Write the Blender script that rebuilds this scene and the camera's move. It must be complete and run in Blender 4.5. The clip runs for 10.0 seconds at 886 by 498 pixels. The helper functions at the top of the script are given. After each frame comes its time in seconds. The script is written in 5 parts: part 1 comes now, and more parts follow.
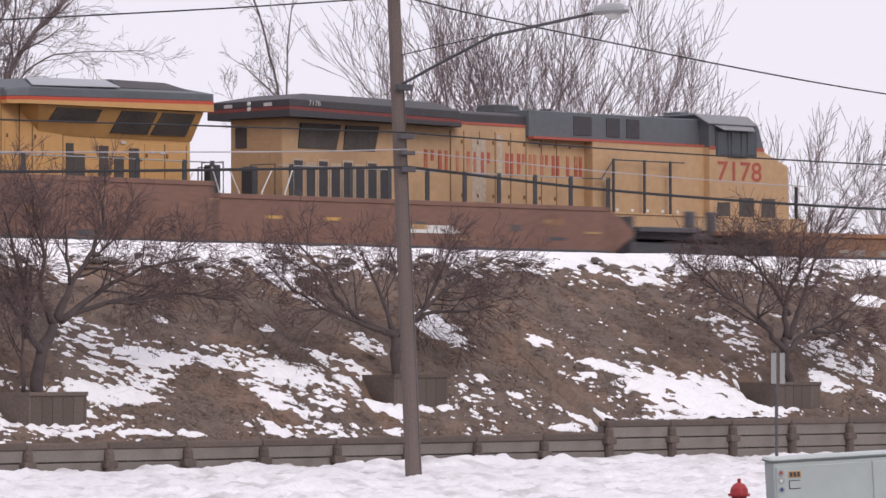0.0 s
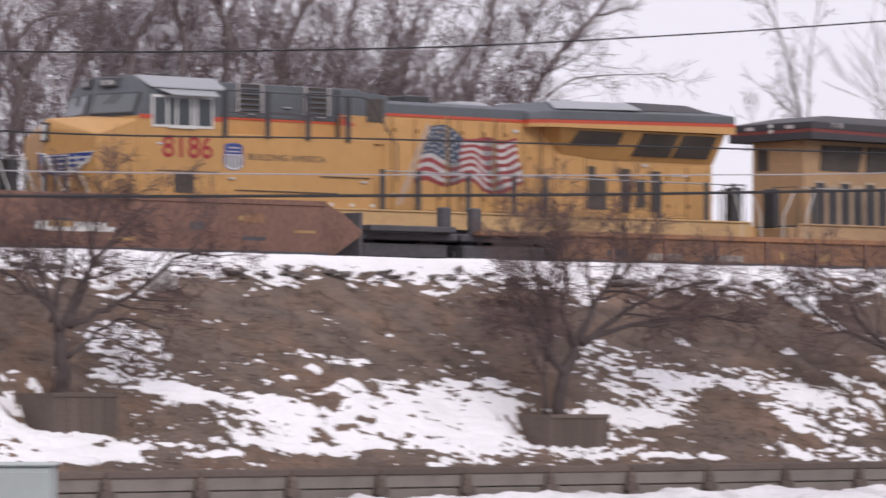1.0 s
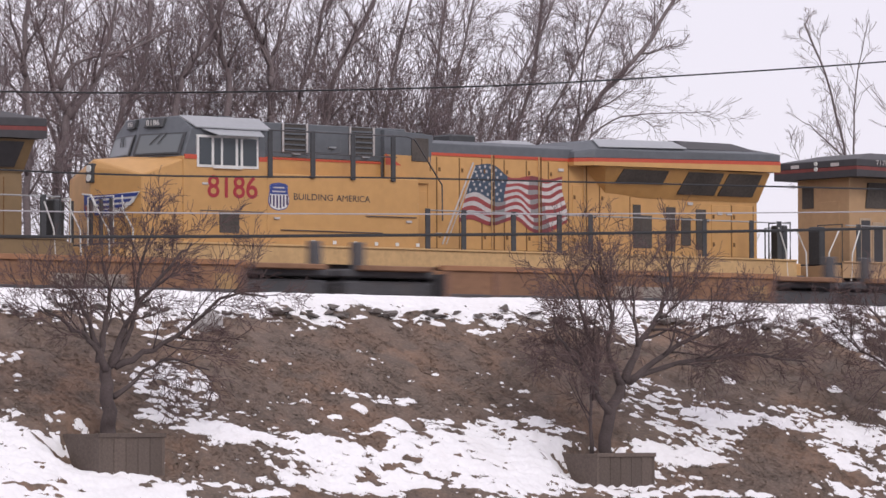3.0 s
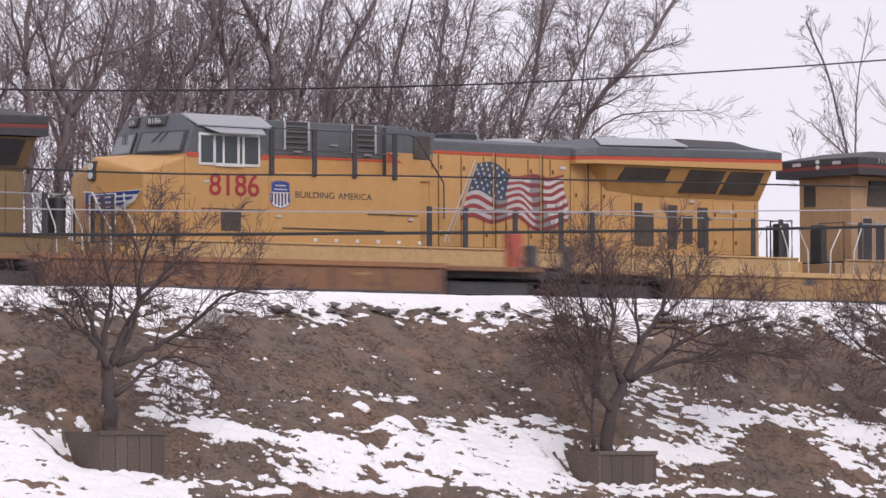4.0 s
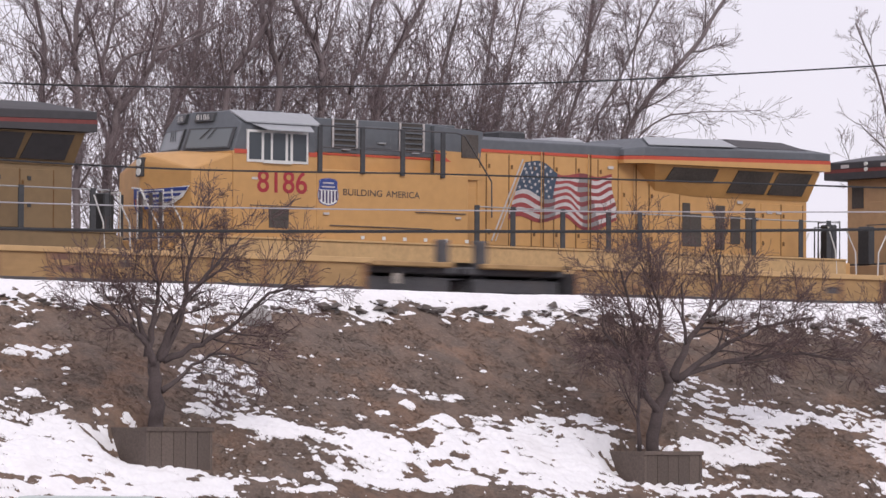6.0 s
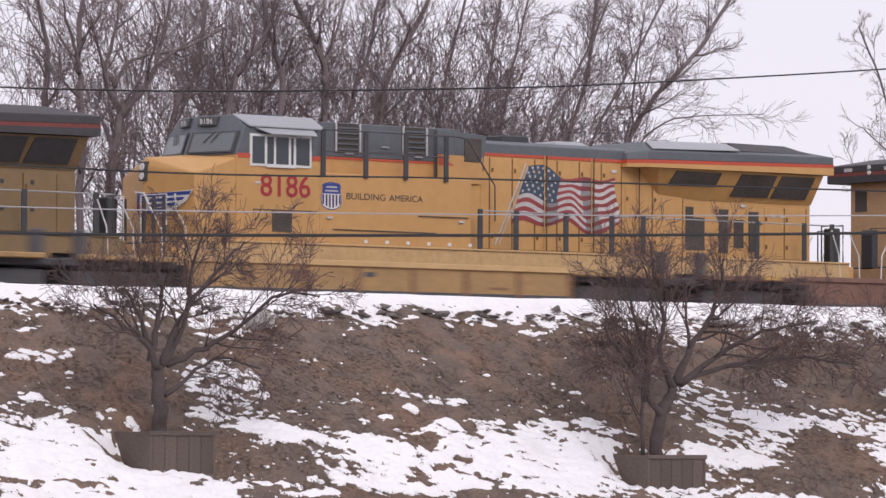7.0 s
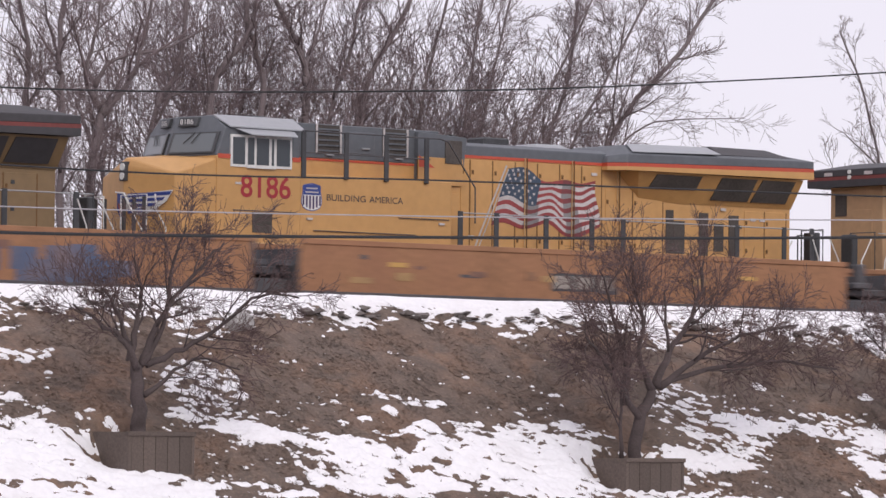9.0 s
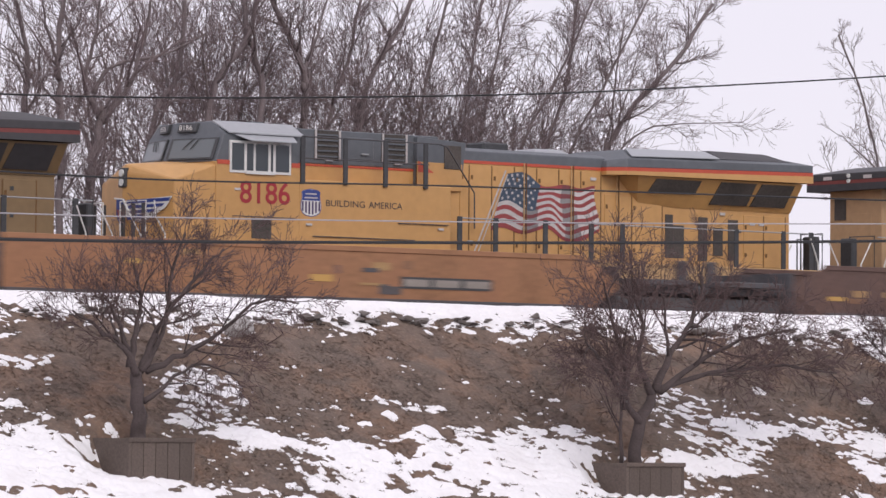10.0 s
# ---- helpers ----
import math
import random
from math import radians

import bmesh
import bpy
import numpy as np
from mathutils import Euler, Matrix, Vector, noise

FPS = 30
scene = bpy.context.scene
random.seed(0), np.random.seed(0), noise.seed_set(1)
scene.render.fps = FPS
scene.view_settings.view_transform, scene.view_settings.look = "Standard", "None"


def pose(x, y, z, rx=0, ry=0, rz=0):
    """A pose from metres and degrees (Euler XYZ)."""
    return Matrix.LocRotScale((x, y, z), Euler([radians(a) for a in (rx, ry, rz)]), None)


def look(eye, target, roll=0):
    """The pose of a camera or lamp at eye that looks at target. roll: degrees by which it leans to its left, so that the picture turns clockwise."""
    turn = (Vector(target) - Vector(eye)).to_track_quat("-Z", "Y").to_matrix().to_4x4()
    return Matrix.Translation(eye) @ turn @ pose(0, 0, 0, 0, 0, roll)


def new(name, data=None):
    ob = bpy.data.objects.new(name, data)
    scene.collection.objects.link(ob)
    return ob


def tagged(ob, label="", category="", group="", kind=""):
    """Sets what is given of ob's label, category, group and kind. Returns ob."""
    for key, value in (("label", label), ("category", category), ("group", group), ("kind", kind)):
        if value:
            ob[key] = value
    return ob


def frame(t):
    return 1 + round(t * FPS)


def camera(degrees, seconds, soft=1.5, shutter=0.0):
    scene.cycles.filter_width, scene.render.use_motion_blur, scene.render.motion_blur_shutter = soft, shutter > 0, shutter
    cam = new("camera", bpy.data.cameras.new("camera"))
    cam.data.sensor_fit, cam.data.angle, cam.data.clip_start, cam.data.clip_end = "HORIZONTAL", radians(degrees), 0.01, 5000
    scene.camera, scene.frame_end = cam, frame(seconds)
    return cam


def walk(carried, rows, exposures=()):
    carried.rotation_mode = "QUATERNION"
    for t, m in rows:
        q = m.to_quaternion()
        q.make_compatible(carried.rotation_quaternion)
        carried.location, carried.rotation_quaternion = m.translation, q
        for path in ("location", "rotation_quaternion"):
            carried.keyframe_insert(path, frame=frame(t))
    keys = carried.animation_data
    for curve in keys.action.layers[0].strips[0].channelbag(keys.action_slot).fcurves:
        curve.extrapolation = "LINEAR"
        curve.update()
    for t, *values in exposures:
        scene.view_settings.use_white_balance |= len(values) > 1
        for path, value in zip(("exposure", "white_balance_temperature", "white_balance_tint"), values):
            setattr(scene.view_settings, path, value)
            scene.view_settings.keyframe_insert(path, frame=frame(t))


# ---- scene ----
# ---- camera ----
FOV = 11.19
EYE = (0.0, 0.0, 2.14)
cam = camera(FOV, 10.0, soft=1.5, shutter=0.3)
# seconds, azimuth from +y towards +x, upward tilt, roll
PAN = [
    (0.0, 46.016, 1.545, -0.160), (0.1, 46.018, 1.571, -0.080), (0.2, 45.703, 1.596, 0.010), (0.3, 45.005, 1.620, 0.100),
    (0.4, 44.310, 1.644, 0.190), (0.5, 43.492, 1.668, 0.270), (0.6, 42.613, 1.703, 0.220), (0.7, 41.812, 1.738, 0.170),
    (0.8, 40.962, 1.773, 0.120), (0.9, 40.187, 1.808, 0.075), (1.0, 39.412, 1.842, 0.030), (1.1, 38.805, 1.893, 0.005),
    (1.2, 38.542, 1.944, -0.020), (1.3, 38.580, 1.996, -0.045), (1.4, 38.778, 2.047, -0.072), (1.5, 38.952, 2.100, -0.097),
    (2.0, 38.926, 2.265, -0.168), (2.5, 38.855, 2.339, -0.190), (4.0, 38.817, 2.313, -0.156), (4.5, 38.600, 2.299, 0.022),
    (5.0, 38.404, 2.277, 0.062), (5.5, 38.247, 2.276, 0.309), (7.0, 38.175, 2.343, 0.266), (7.5, 38.447, 2.340, 0.420),
    (8.0, 38.539, 2.328, 0.405), (8.5, 38.651, 2.316, 0.585), (9.0, 38.429, 2.370, 0.601), (9.5, 38.484, 2.407, 0.682),
    (10.0, 38.436, 2.436, 0.412),
]
walk(cam, [(t, pose(*EYE, 90 + tilt, 0, -az) @ pose(0, 0, 0, 0, 0, roll)) for t, az, tilt, roll in PAN])

# ---- plan, in metres ----
RAIL = 4.83            # rail top of both tracks
FAR_TRACK = 85.35      # centre line of the track with the parked locomotives
NEAR_TRACK = 80.75     # centre line of the track with the passing train
WALL_Y = 70.0          # face of the low retaining wall
SPEED = 26.6           # the passing train, metres a second towards -x

# ---- world and light: bright overcast ----
world = bpy.data.worlds.new("overcast_sky")
scene.world = world
world.use_nodes = True
wn, wl = world.node_tree.nodes, world.node_tree.links
sky = wn.new("ShaderNodeTexSky")
sky.sky_type, sky.sun_disc = "NISHITA", False
sky.sun_elevation, sky.sun_rotation = radians(38), radians(200)
dim = wn.new("ShaderNodeVectorMath")
dim.operation = "SCALE"
dim.inputs["Scale"].default_value = 0.1
wl.new(sky.outputs[0], dim.inputs[0])
haze = wn.new("ShaderNodeMix")
haze.data_type = "RGBA"
haze.inputs[0].default_value = 0.93
haze.inputs[7].default_value = (0.86, 0.81, 0.915, 1)
wl.new(dim.outputs[0], haze.inputs[6])
wl.new(haze.outputs[2], wn["Background"].inputs[0])
wn["Background"].inputs[1].default_value = 1.0
sun = new("sun", bpy.data.lights.new("sun", "SUN"))
sun.data.energy, sun.data.angle, sun.data.color = 1.05, radians(30), (1.0, 0.96, 0.9)
sun.matrix_world = look((0, 0, 0), (0.25, 0.74, -0.62))
scene.view_settings.exposure = 0.07


# ---- materials ----
def mat(name, base, rough=0.7, metal=0.0, vary=0.25, grain=6.0, dirt=None, dirt_amount=0.4, bump=0.15, streak=1.0, per_object=0.0):
    """A surface with two scales of variation, optional dirt of its own colour and a fine relief. streak: stretch of the dirt upright."""
    m = bpy.data.materials.new(name)
    m.use_nodes = True
    n, l = m.node_tree.nodes, m.node_tree.links
    bsdf = n["Principled BSDF"]
    bsdf.inputs["Roughness"].default_value, bsdf.inputs["Metallic"].default_value = rough, metal
    tc = n.new("ShaderNodeTexCoord")
    fine, coarse = n.new("ShaderNodeTexNoise"), n.new("ShaderNodeTexNoise")
    fine.inputs["Scale"].default_value, fine.inputs["Detail"].default_value = grain * 4, 5
    coarse.inputs["Scale"].default_value, coarse.inputs["Detail"].default_value = grain * 0.3, 6
    l.new(tc.outputs["Object"], fine.inputs["Vector"])
    stretch = n.new("ShaderNodeMapping")
    stretch.inputs["Scale"].default_value = (1, 1, 1 / streak)
    l.new(tc.outputs["Object"], stretch.inputs["Vector"])
    l.new(stretch.outputs[0], coarse.inputs["Vector"])
    total = n.new("ShaderNodeMath")
    total.operation = "ADD"
    l.new(fine.outputs["Fac"], total.inputs[0])
    l.new(coarse.outputs["Fac"], total.inputs[1])
    ramp = n.new("ShaderNodeMapRange")
    ramp.inputs["From Min"].default_value, ramp.inputs["From Max"].default_value = 0.6, 1.4
    ramp.inputs["To Min"].default_value, ramp.inputs["To Max"].default_value = 1 - vary, 1 + vary
    l.new(total.outputs[0], ramp.inputs["Value"])
    tint = n.new("ShaderNodeVectorMath")
    tint.operation = "SCALE"
    tint.inputs[0].default_value = base
    if per_object:
        info, spread = n.new("ShaderNodeObjectInfo"), n.new("ShaderNodeMapRange")
        spread.inputs["To Min"].default_value, spread.inputs["To Max"].default_value = 1 - per_object, 1 + per_object
        l.new(info.outputs["Random"], spread.inputs["Value"])
        both = n.new("ShaderNodeMath")
        both.operation = "MULTIPLY"
        l.new(ramp.outputs[0], both.inputs[0])
        l.new(spread.outputs[0], both.inputs[1])
        l.new(both.outputs[0], tint.inputs["Scale"])
    else:
        l.new(ramp.outputs[0], tint.inputs["Scale"])
    colour = tint.outputs[0]
    if dirt:
        edge = n.new("ShaderNodeMapRange")
        edge.inputs["From Min"].default_value, edge.inputs["From Max"].default_value = 0.48, 0.72
        edge.inputs["To Max"].default_value = dirt_amount
        l.new(coarse.outputs["Fac"], edge.inputs["Value"])
        mix = n.new("ShaderNodeMix")
        mix.data_type = "RGBA"
        mix.inputs[7].default_value = (*dirt, 1)
        l.new(edge.outputs[0], mix.inputs[0])
        l.new(colour, mix.inputs[6])
        colour = mix.outputs[2]
    l.new(colour, bsdf.inputs["Base Color"])
    if bump:
        b = n.new("ShaderNodeBump")
        b.inputs["Strength"].default_value, b.inputs["Distance"].default_value = bump, 0.02
        l.new(fine.outputs["Fac"], b.inputs["Height"])
        l.new(b.outputs[0], bsdf.inputs["Normal"])
    return m


M = {
    "dirtyyellow": mat("grimy_yellow_paint", (0.25, 0.165, 0.085), 0.6, vary=0.15, grain=1.2, dirt=(0.16, 0.11, 0.065), dirt_amount=0.6, bump=0.03, streak=3),
    "yellow": mat("armour_yellow_paint", (0.60, 0.335, 0.125), 0.5, vary=0.10, grain=1.2, dirt=(0.36, 0.20, 0.07), dirt_amount=0.35, bump=0.03, streak=3),
    # paler yellow with light in the colour for sills and car top rails; also conduits
    "dusty": mat("pale_yellow_paint", (0.60, 0.39, 0.19), 0.7, vary=0.2, grain=2.0, dirt=(0.33, 0.20, 0.10), dirt_amount=0.6, bump=0.04),
    "faded": mat("faded_yellow_paint", (0.54, 0.345, 0.19), 0.65, vary=0.14, grain=1.2, dirt=(0.30, 0.19, 0.11), dirt_amount=0.55, bump=0.03, streak=4),
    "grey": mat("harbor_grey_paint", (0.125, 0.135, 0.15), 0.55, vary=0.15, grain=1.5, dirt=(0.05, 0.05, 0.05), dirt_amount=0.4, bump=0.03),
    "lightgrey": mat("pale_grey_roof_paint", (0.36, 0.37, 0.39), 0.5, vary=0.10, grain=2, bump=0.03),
    "red": mat("red_stripe_paint", (0.54, 0.085, 0.045), 0.5, vary=0.1, grain=2, bump=0.02),
    "fadedred": mat("faded_red_paint", (0.42, 0.10, 0.07), 0.6, vary=0.2, grain=2, bump=0.02),
    "number": mat("red_number_paint", (0.37, 0.03, 0.04), 0.5, vary=0.08, grain=3, bump=0.0),
    "blue": mat("blue_decal_paint", (0.035, 0.06, 0.25), 0.45, vary=0.12, grain=4, bump=0.0),
    "navystripe": mat("dark_violet_stripe_paint", (0.07, 0.045, 0.12), 0.5, vary=0.1, grain=4, bump=0.0),
    "navy": mat("navy_flag_paint", (0.05, 0.075, 0.115), 0.5, vary=0.2, grain=4, bump=0.0),
    "flagred": mat("flag_red_paint", (0.30, 0.055, 0.055), 0.5, vary=0.2, grain=3, bump=0.0),
    "seam": mat("dark_panel_gap", (0.17, 0.085, 0.03), 0.8, vary=0.3, grain=4, bump=0.0),
    "wornred": mat("worn_red_lettering", (0.42, 0.10, 0.07), 0.65, vary=0.2, grain=2.5, dirt=(0.52, 0.33, 0.17), dirt_amount=0.9, bump=0.0),
    "flagwhitefold": mat("grey_fold_paint", (0.25, 0.24, 0.24), 0.5, vary=0.25, grain=2, bump=0.0),
    "flagredfold": mat("dark_red_fold_paint", (0.20, 0.05, 0.055), 0.5, vary=0.25, grain=2, bump=0.0),
    "flagwhite": mat("dull_white_paint", (0.55, 0.51, 0.50), 0.5, vary=0.25, grain=2, bump=0.0),
    "primer": mat("bare_primer_paint", (0.50, 0.40, 0.31), 0.65, vary=0.3, grain=2, dirt=(0.34, 0.22, 0.13), dirt_amount=0.6, bump=0.02, streak=4),
    "oldgrey": mat("dull_grey_lettering", (0.30, 0.265, 0.235), 0.7, vary=0.3, grain=3, bump=0.0),
    "darkrust": mat("dark_grimy_brown_steel", (0.135, 0.08, 0.066), 0.8, vary=0.38, grain=2.2, dirt=(0.08, 0.055, 0.05), dirt_amount=0.6, bump=0.15, streak=3),
    "darkred": mat("grimy_red_paint", (0.20, 0.05, 0.045), 0.6, vary=0.2, grain=2, bump=0.02),
    "white": mat("white_paint", (0.72, 0.71, 0.69), 0.5, vary=0.10, grain=3, bump=0.0),
    "black": mat("black_paint", (0.055, 0.056, 0.06), 0.5, vary=0.3, grain=3, bump=0.05),
    "screen": mat("dark_grille_mesh", (0.085, 0.072, 0.064), 0.8, vary=0.4, grain=4, bump=0.1),
    "steel": mat("dirty_running_gear", (0.09, 0.088, 0.097), 0.8, vary=0.35, grain=3, dirt=(0.12, 0.09, 0.075), dirt_amount=0.5, bump=0.2),
    "rail": mat("worn_rail_steel", (0.16, 0.12, 0.10), 0.45, 0.7, vary=0.3, grain=4),
    "rust": mat("rusty_brown_steel", (0.22, 0.122, 0.092), 0.8, vary=0.38, grain=2.2, dirt=(0.13, 0.07, 0.055), dirt_amount=0.6, bump=0.15, streak=3),
    "rustlow": mat("dull_brown_steel", (0.27, 0.145, 0.085), 0.8, vary=0.38, grain=2.2, dirt=(0.12, 0.07, 0.05), dirt_amount=0.6, bump=0.15, streak=3),
    "orange": mat("weathered_orange_steel", (0.34, 0.17, 0.088), 0.75, vary=0.38, grain=2.2, dirt=(0.22, 0.10, 0.06), dirt_amount=0.6, bump=0.12, streak=3),
    "tan": mat("dirty_tan_steel", (0.42, 0.262, 0.12), 0.75, vary=0.36, grain=2.2, dirt=(0.20, 0.12, 0.07), dirt_amount=0.6, bump=0.12, streak=3),
    "bluepatch": mat("faded_blue_paint", (0.09, 0.12, 0.20), 0.7, vary=0.3, grain=3, dirt=(0.25, 0.14, 0.09), dirt_amount=0.7),
    "wood": mat("weathered_plank_wood", (0.12, 0.092, 0.078), 0.9, vary=0.3, grain=5, dirt=(0.06, 0.05, 0.045), bump=0.4, streak=6, per_object=0.18),
    "pole": mat("weathered_pole_wood", (0.155, 0.12, 0.108), 0.9, vary=0.25, grain=8, dirt=(0.09, 0.07, 0.06), bump=0.4, streak=14),
    "concrete": mat("stained_concrete", (0.205, 0.18, 0.16), 0.9, vary=0.22, grain=4, dirt=(0.14, 0.12, 0.105), dirt_amount=0.7, bump=0.3, per_object=0.08),
    "bark": mat("grey_brown_bark", (0.215, 0.176, 0.18), 0.95, vary=0.35, grain=6, dirt=(0.145, 0.118, 0.12), bump=0.5, streak=4),
    "palebark": mat("pale_twig_bark", (0.235, 0.182, 0.187), 0.95, vary=0.3, grain=6, bump=0.3),
    "twig": mat("red_brown_twig_bark", (0.13, 0.087, 0.084), 0.95, vary=0.3, grain=6, bump=0.3),
    "shrubbark": mat("dark_brown_bark", (0.085, 0.065, 0.063), 0.95, vary=0.35, grain=8, bump=0.4),
    "snow": mat("old_snow", (0.91, 0.895, 0.915), 0.7, vary=0.07, grain=3, dirt=(0.74, 0.71, 0.71), dirt_amount=0.5, bump=0.3),
    "verge": mat("gritty_ploughed_snow", (0.84, 0.82, 0.835), 0.7, vary=0.12, grain=3.5, dirt=(0.36, 0.335, 0.33), dirt_amount=0.75, bump=0.6, streak=0.4),
    "signgrey": mat("dull_grey_sign_back", (0.28, 0.28, 0.27), 0.5, vary=0.12, grain=5, bump=0.0),
    "dullroof": mat("dull_grey_cab_roof", (0.22, 0.22, 0.23), 0.55, vary=0.15, grain=2, bump=0.03),
    "canvas": mat("dark_weathered_roof_paint", (0.058, 0.055, 0.06), 0.6, vary=0.2, grain=1.5, dirt=(0.05, 0.045, 0.045), dirt_amount=0.5, bump=0.03),
    "gravel": mat("track_ballast", (0.20, 0.18, 0.17), 0.95, vary=0.45, grain=7, bump=0.8),
    "asphalt": mat("worn_asphalt", (0.055, 0.053, 0.055), 0.9, vary=0.3, grain=8, dirt=(0.10, 0.10, 0.10), bump=0.3),
    "stone": mat("pale_boulder_stone", (0.36, 0.34, 0.33), 0.9, vary=0.25, grain=6, bump=0.6),
    "darkstone": mat("dark_rubble_stone", (0.15, 0.13, 0.12), 0.95, vary=0.4, grain=6, bump=0.6),
    "cable": mat("black_cable", (0.02, 0.02, 0.022), 0.6, vary=0.2, grain=5, bump=0.0),
    "palecable": mat("bare_aluminium_cable", (0.42, 0.40, 0.42), 0.5, 0.3, vary=0.15, grain=5, bump=0.0),
    "aluminium": mat("dull_aluminium", (0.42, 0.42, 0.43), 0.45, 0.5, vary=0.12, grain=6, bump=0.05),
    "cabinet": mat("pale_green_grey_paint", (0.50, 0.55, 0.535), 0.55, vary=0.08, grain=1.5, dirt=(0.24, 0.25, 0.24), dirt_amount=0.5, bump=0.04),
    "hydrant": mat("red_hydrant_paint", (0.36, 0.025, 0.03), 0.45, vary=0.15, grain=8, bump=0.1),
    "sticker": mat("orange_sticker", (0.55, 0.28, 0.10), 0.6, vary=0.1, grain=4, bump=0.0),
    "yellowmark": mat("dull_yellow_paint", (0.55, 0.33, 0.10), 0.5, vary=0.1, grain=4, bump=0.0),
}
def turf(name, bump):
    """Dead turf: grey, red-brown and dark clumps at three scales."""
    m = bpy.data.materials.new(name)
    m.use_nodes = True
    n, l = m.node_tree.nodes, m.node_tree.links
    bsdf = n["Principled BSDF"]
    bsdf.inputs["Roughness"].default_value = 1.0
    tc = n.new("ShaderNodeTexCoord")
    last = None
    for scale, detail, low, high, colour in ((0.55, 4, 0.40, 0.62, (0.225, 0.143, 0.102)), (1.7, 5, 0.44, 0.64, (0.135, 0.105, 0.088)), (8.0, 4, 0.48, 0.66, (0.112, 0.084, 0.072)), (15.0, 4, 0.52, 0.70, (0.26, 0.19, 0.145))):
        tex, ramp, mix = n.new("ShaderNodeTexNoise"), n.new("ShaderNodeMapRange"), n.new("ShaderNodeMix")
        tex.inputs["Scale"].default_value, tex.inputs["Detail"].default_value = scale, detail
        ramp.inputs["From Min"].default_value, ramp.inputs["From Max"].default_value, ramp.inputs["To Max"].default_value = low, high, 0.85 if scale < 5 else 0.6
        l.new(tc.outputs["Object"], tex.inputs["Vector"])
        l.new(tex.outputs["Fac"], ramp.inputs["Value"])
        mix.data_type = "RGBA"
        mix.inputs[6].default_value, mix.inputs[7].default_value = (0.168, 0.125, 0.103, 1), (*colour, 1)
        if last:
            l.new(last, mix.inputs[6])
        l.new(ramp.outputs[0], mix.inputs[0])
        last = mix.outputs[2]
    l.new(last, bsdf.inputs["Base Color"])
    if bump:
        b = n.new("ShaderNodeBump")
        b.inputs["Strength"].default_value, b.inputs["Distance"].default_value = bump, 0.06
        l.new(tex.outputs["Fac"], b.inputs["Height"])
        l.new(b.outputs[0], bsdf.inputs["Normal"])
    return m


M["grass"], M["blade"] = turf("dead_winter_turf", 0.45), turf("dry_grass_blade", 0.0)
glass = bpy.data.materials.new("dark_cab_glass")
glass.use_nodes = True
g = glass.node_tree.nodes["Principled BSDF"]
g.inputs["Base Color"].default_value, g.inputs["Roughness"].default_value = (0.05, 0.06, 0.07, 1), 0.08
M["glass"] = glass
# windshield glass: the sky's reflection is put into a lighter grey base colour
shield_glass = bpy.data.materials.new("sky_reflection_windshield_glass")
shield_glass.use_nodes = True
g = shield_glass.node_tree.nodes["Principled BSDF"]
g.inputs["Base Color"].default_value, g.inputs["Roughness"].default_value = (0.15, 0.165, 0.175, 1), 0.12
M["windshield"] = shield_glass
lens = bpy.data.materials.new("clear_lamp_lens")
lens.use_nodes = True
g = lens.node_tree.nodes["Principled BSDF"]
g.inputs["Base Color"].default_value, g.inputs["Roughness"].default_value = (0.75, 0.75, 0.72, 1), 0.15
M["lens"] = lens


# ---- mesh helpers ----
def part(name, bm, material, parent=None, label=""):
    """Links a bmesh as one mesh object under its thing."""
    mesh = bpy.data.meshes.new(name)
    bm.to_mesh(mesh)
    bm.free()
    mesh.materials.append(M[material])
    ob = new(name, mesh)
    ob.parent = parent
    return tagged(ob, label) if label else ob


def thing(name, at, label, category, group=""):
    ob = new(name)
    ob.location = at
    return tagged(ob, label, category, group)


def raw(name, verts, faces, material, parent=None, smooth=False):
    mesh = bpy.data.meshes.new(name)
    mesh.from_pydata(verts, [], faces)
    mesh.materials.append(M[material])
    if smooth:
        mesh.shade_smooth()
    ob = new(name, mesh)
    ob.parent = parent
    return ob


def box(x0, x1, y0, y1, z0, z1, bevel=0.0, bm=None):
    own = bmesh.new()
    bmesh.ops.create_cube(own, size=1)
    for v in own.verts:
        v.co = ((x0 + x1) / 2 + v.co.x * abs(x1 - x0), (y0 + y1) / 2 + v.co.y * abs(y1 - y0), (z0 + z1) / 2 + v.co.z * abs(z1 - z0))
    if bevel:
        bmesh.ops.bevel(own, geom=own.edges[:], offset=bevel, segments=1, affect="EDGES")
    return merge(bm, own)


def merge(bm, own):
    if bm is None:
        return own
    tmp = bpy.data.meshes.new("tmp")
    own.to_mesh(tmp)
    own.free()
    bm.from_mesh(tmp)
    bpy.data.meshes.remove(tmp)
    return bm


def hull(points, bevel=0.0, bm=None):
    """The convex solid round a few corner points."""
    own = bmesh.new()
    for p in points:
        own.verts.new(p)
    bmesh.ops.convex_hull(own, input=own.verts[:])
    bmesh.ops.dissolve_limit(own, angle_limit=0.01, verts=own.verts[:], edges=own.edges[:])
    if bevel:
        bmesh.ops.bevel(own, geom=own.edges[:], offset=bevel, segments=1, affect="EDGES")
    return merge(bm, own)


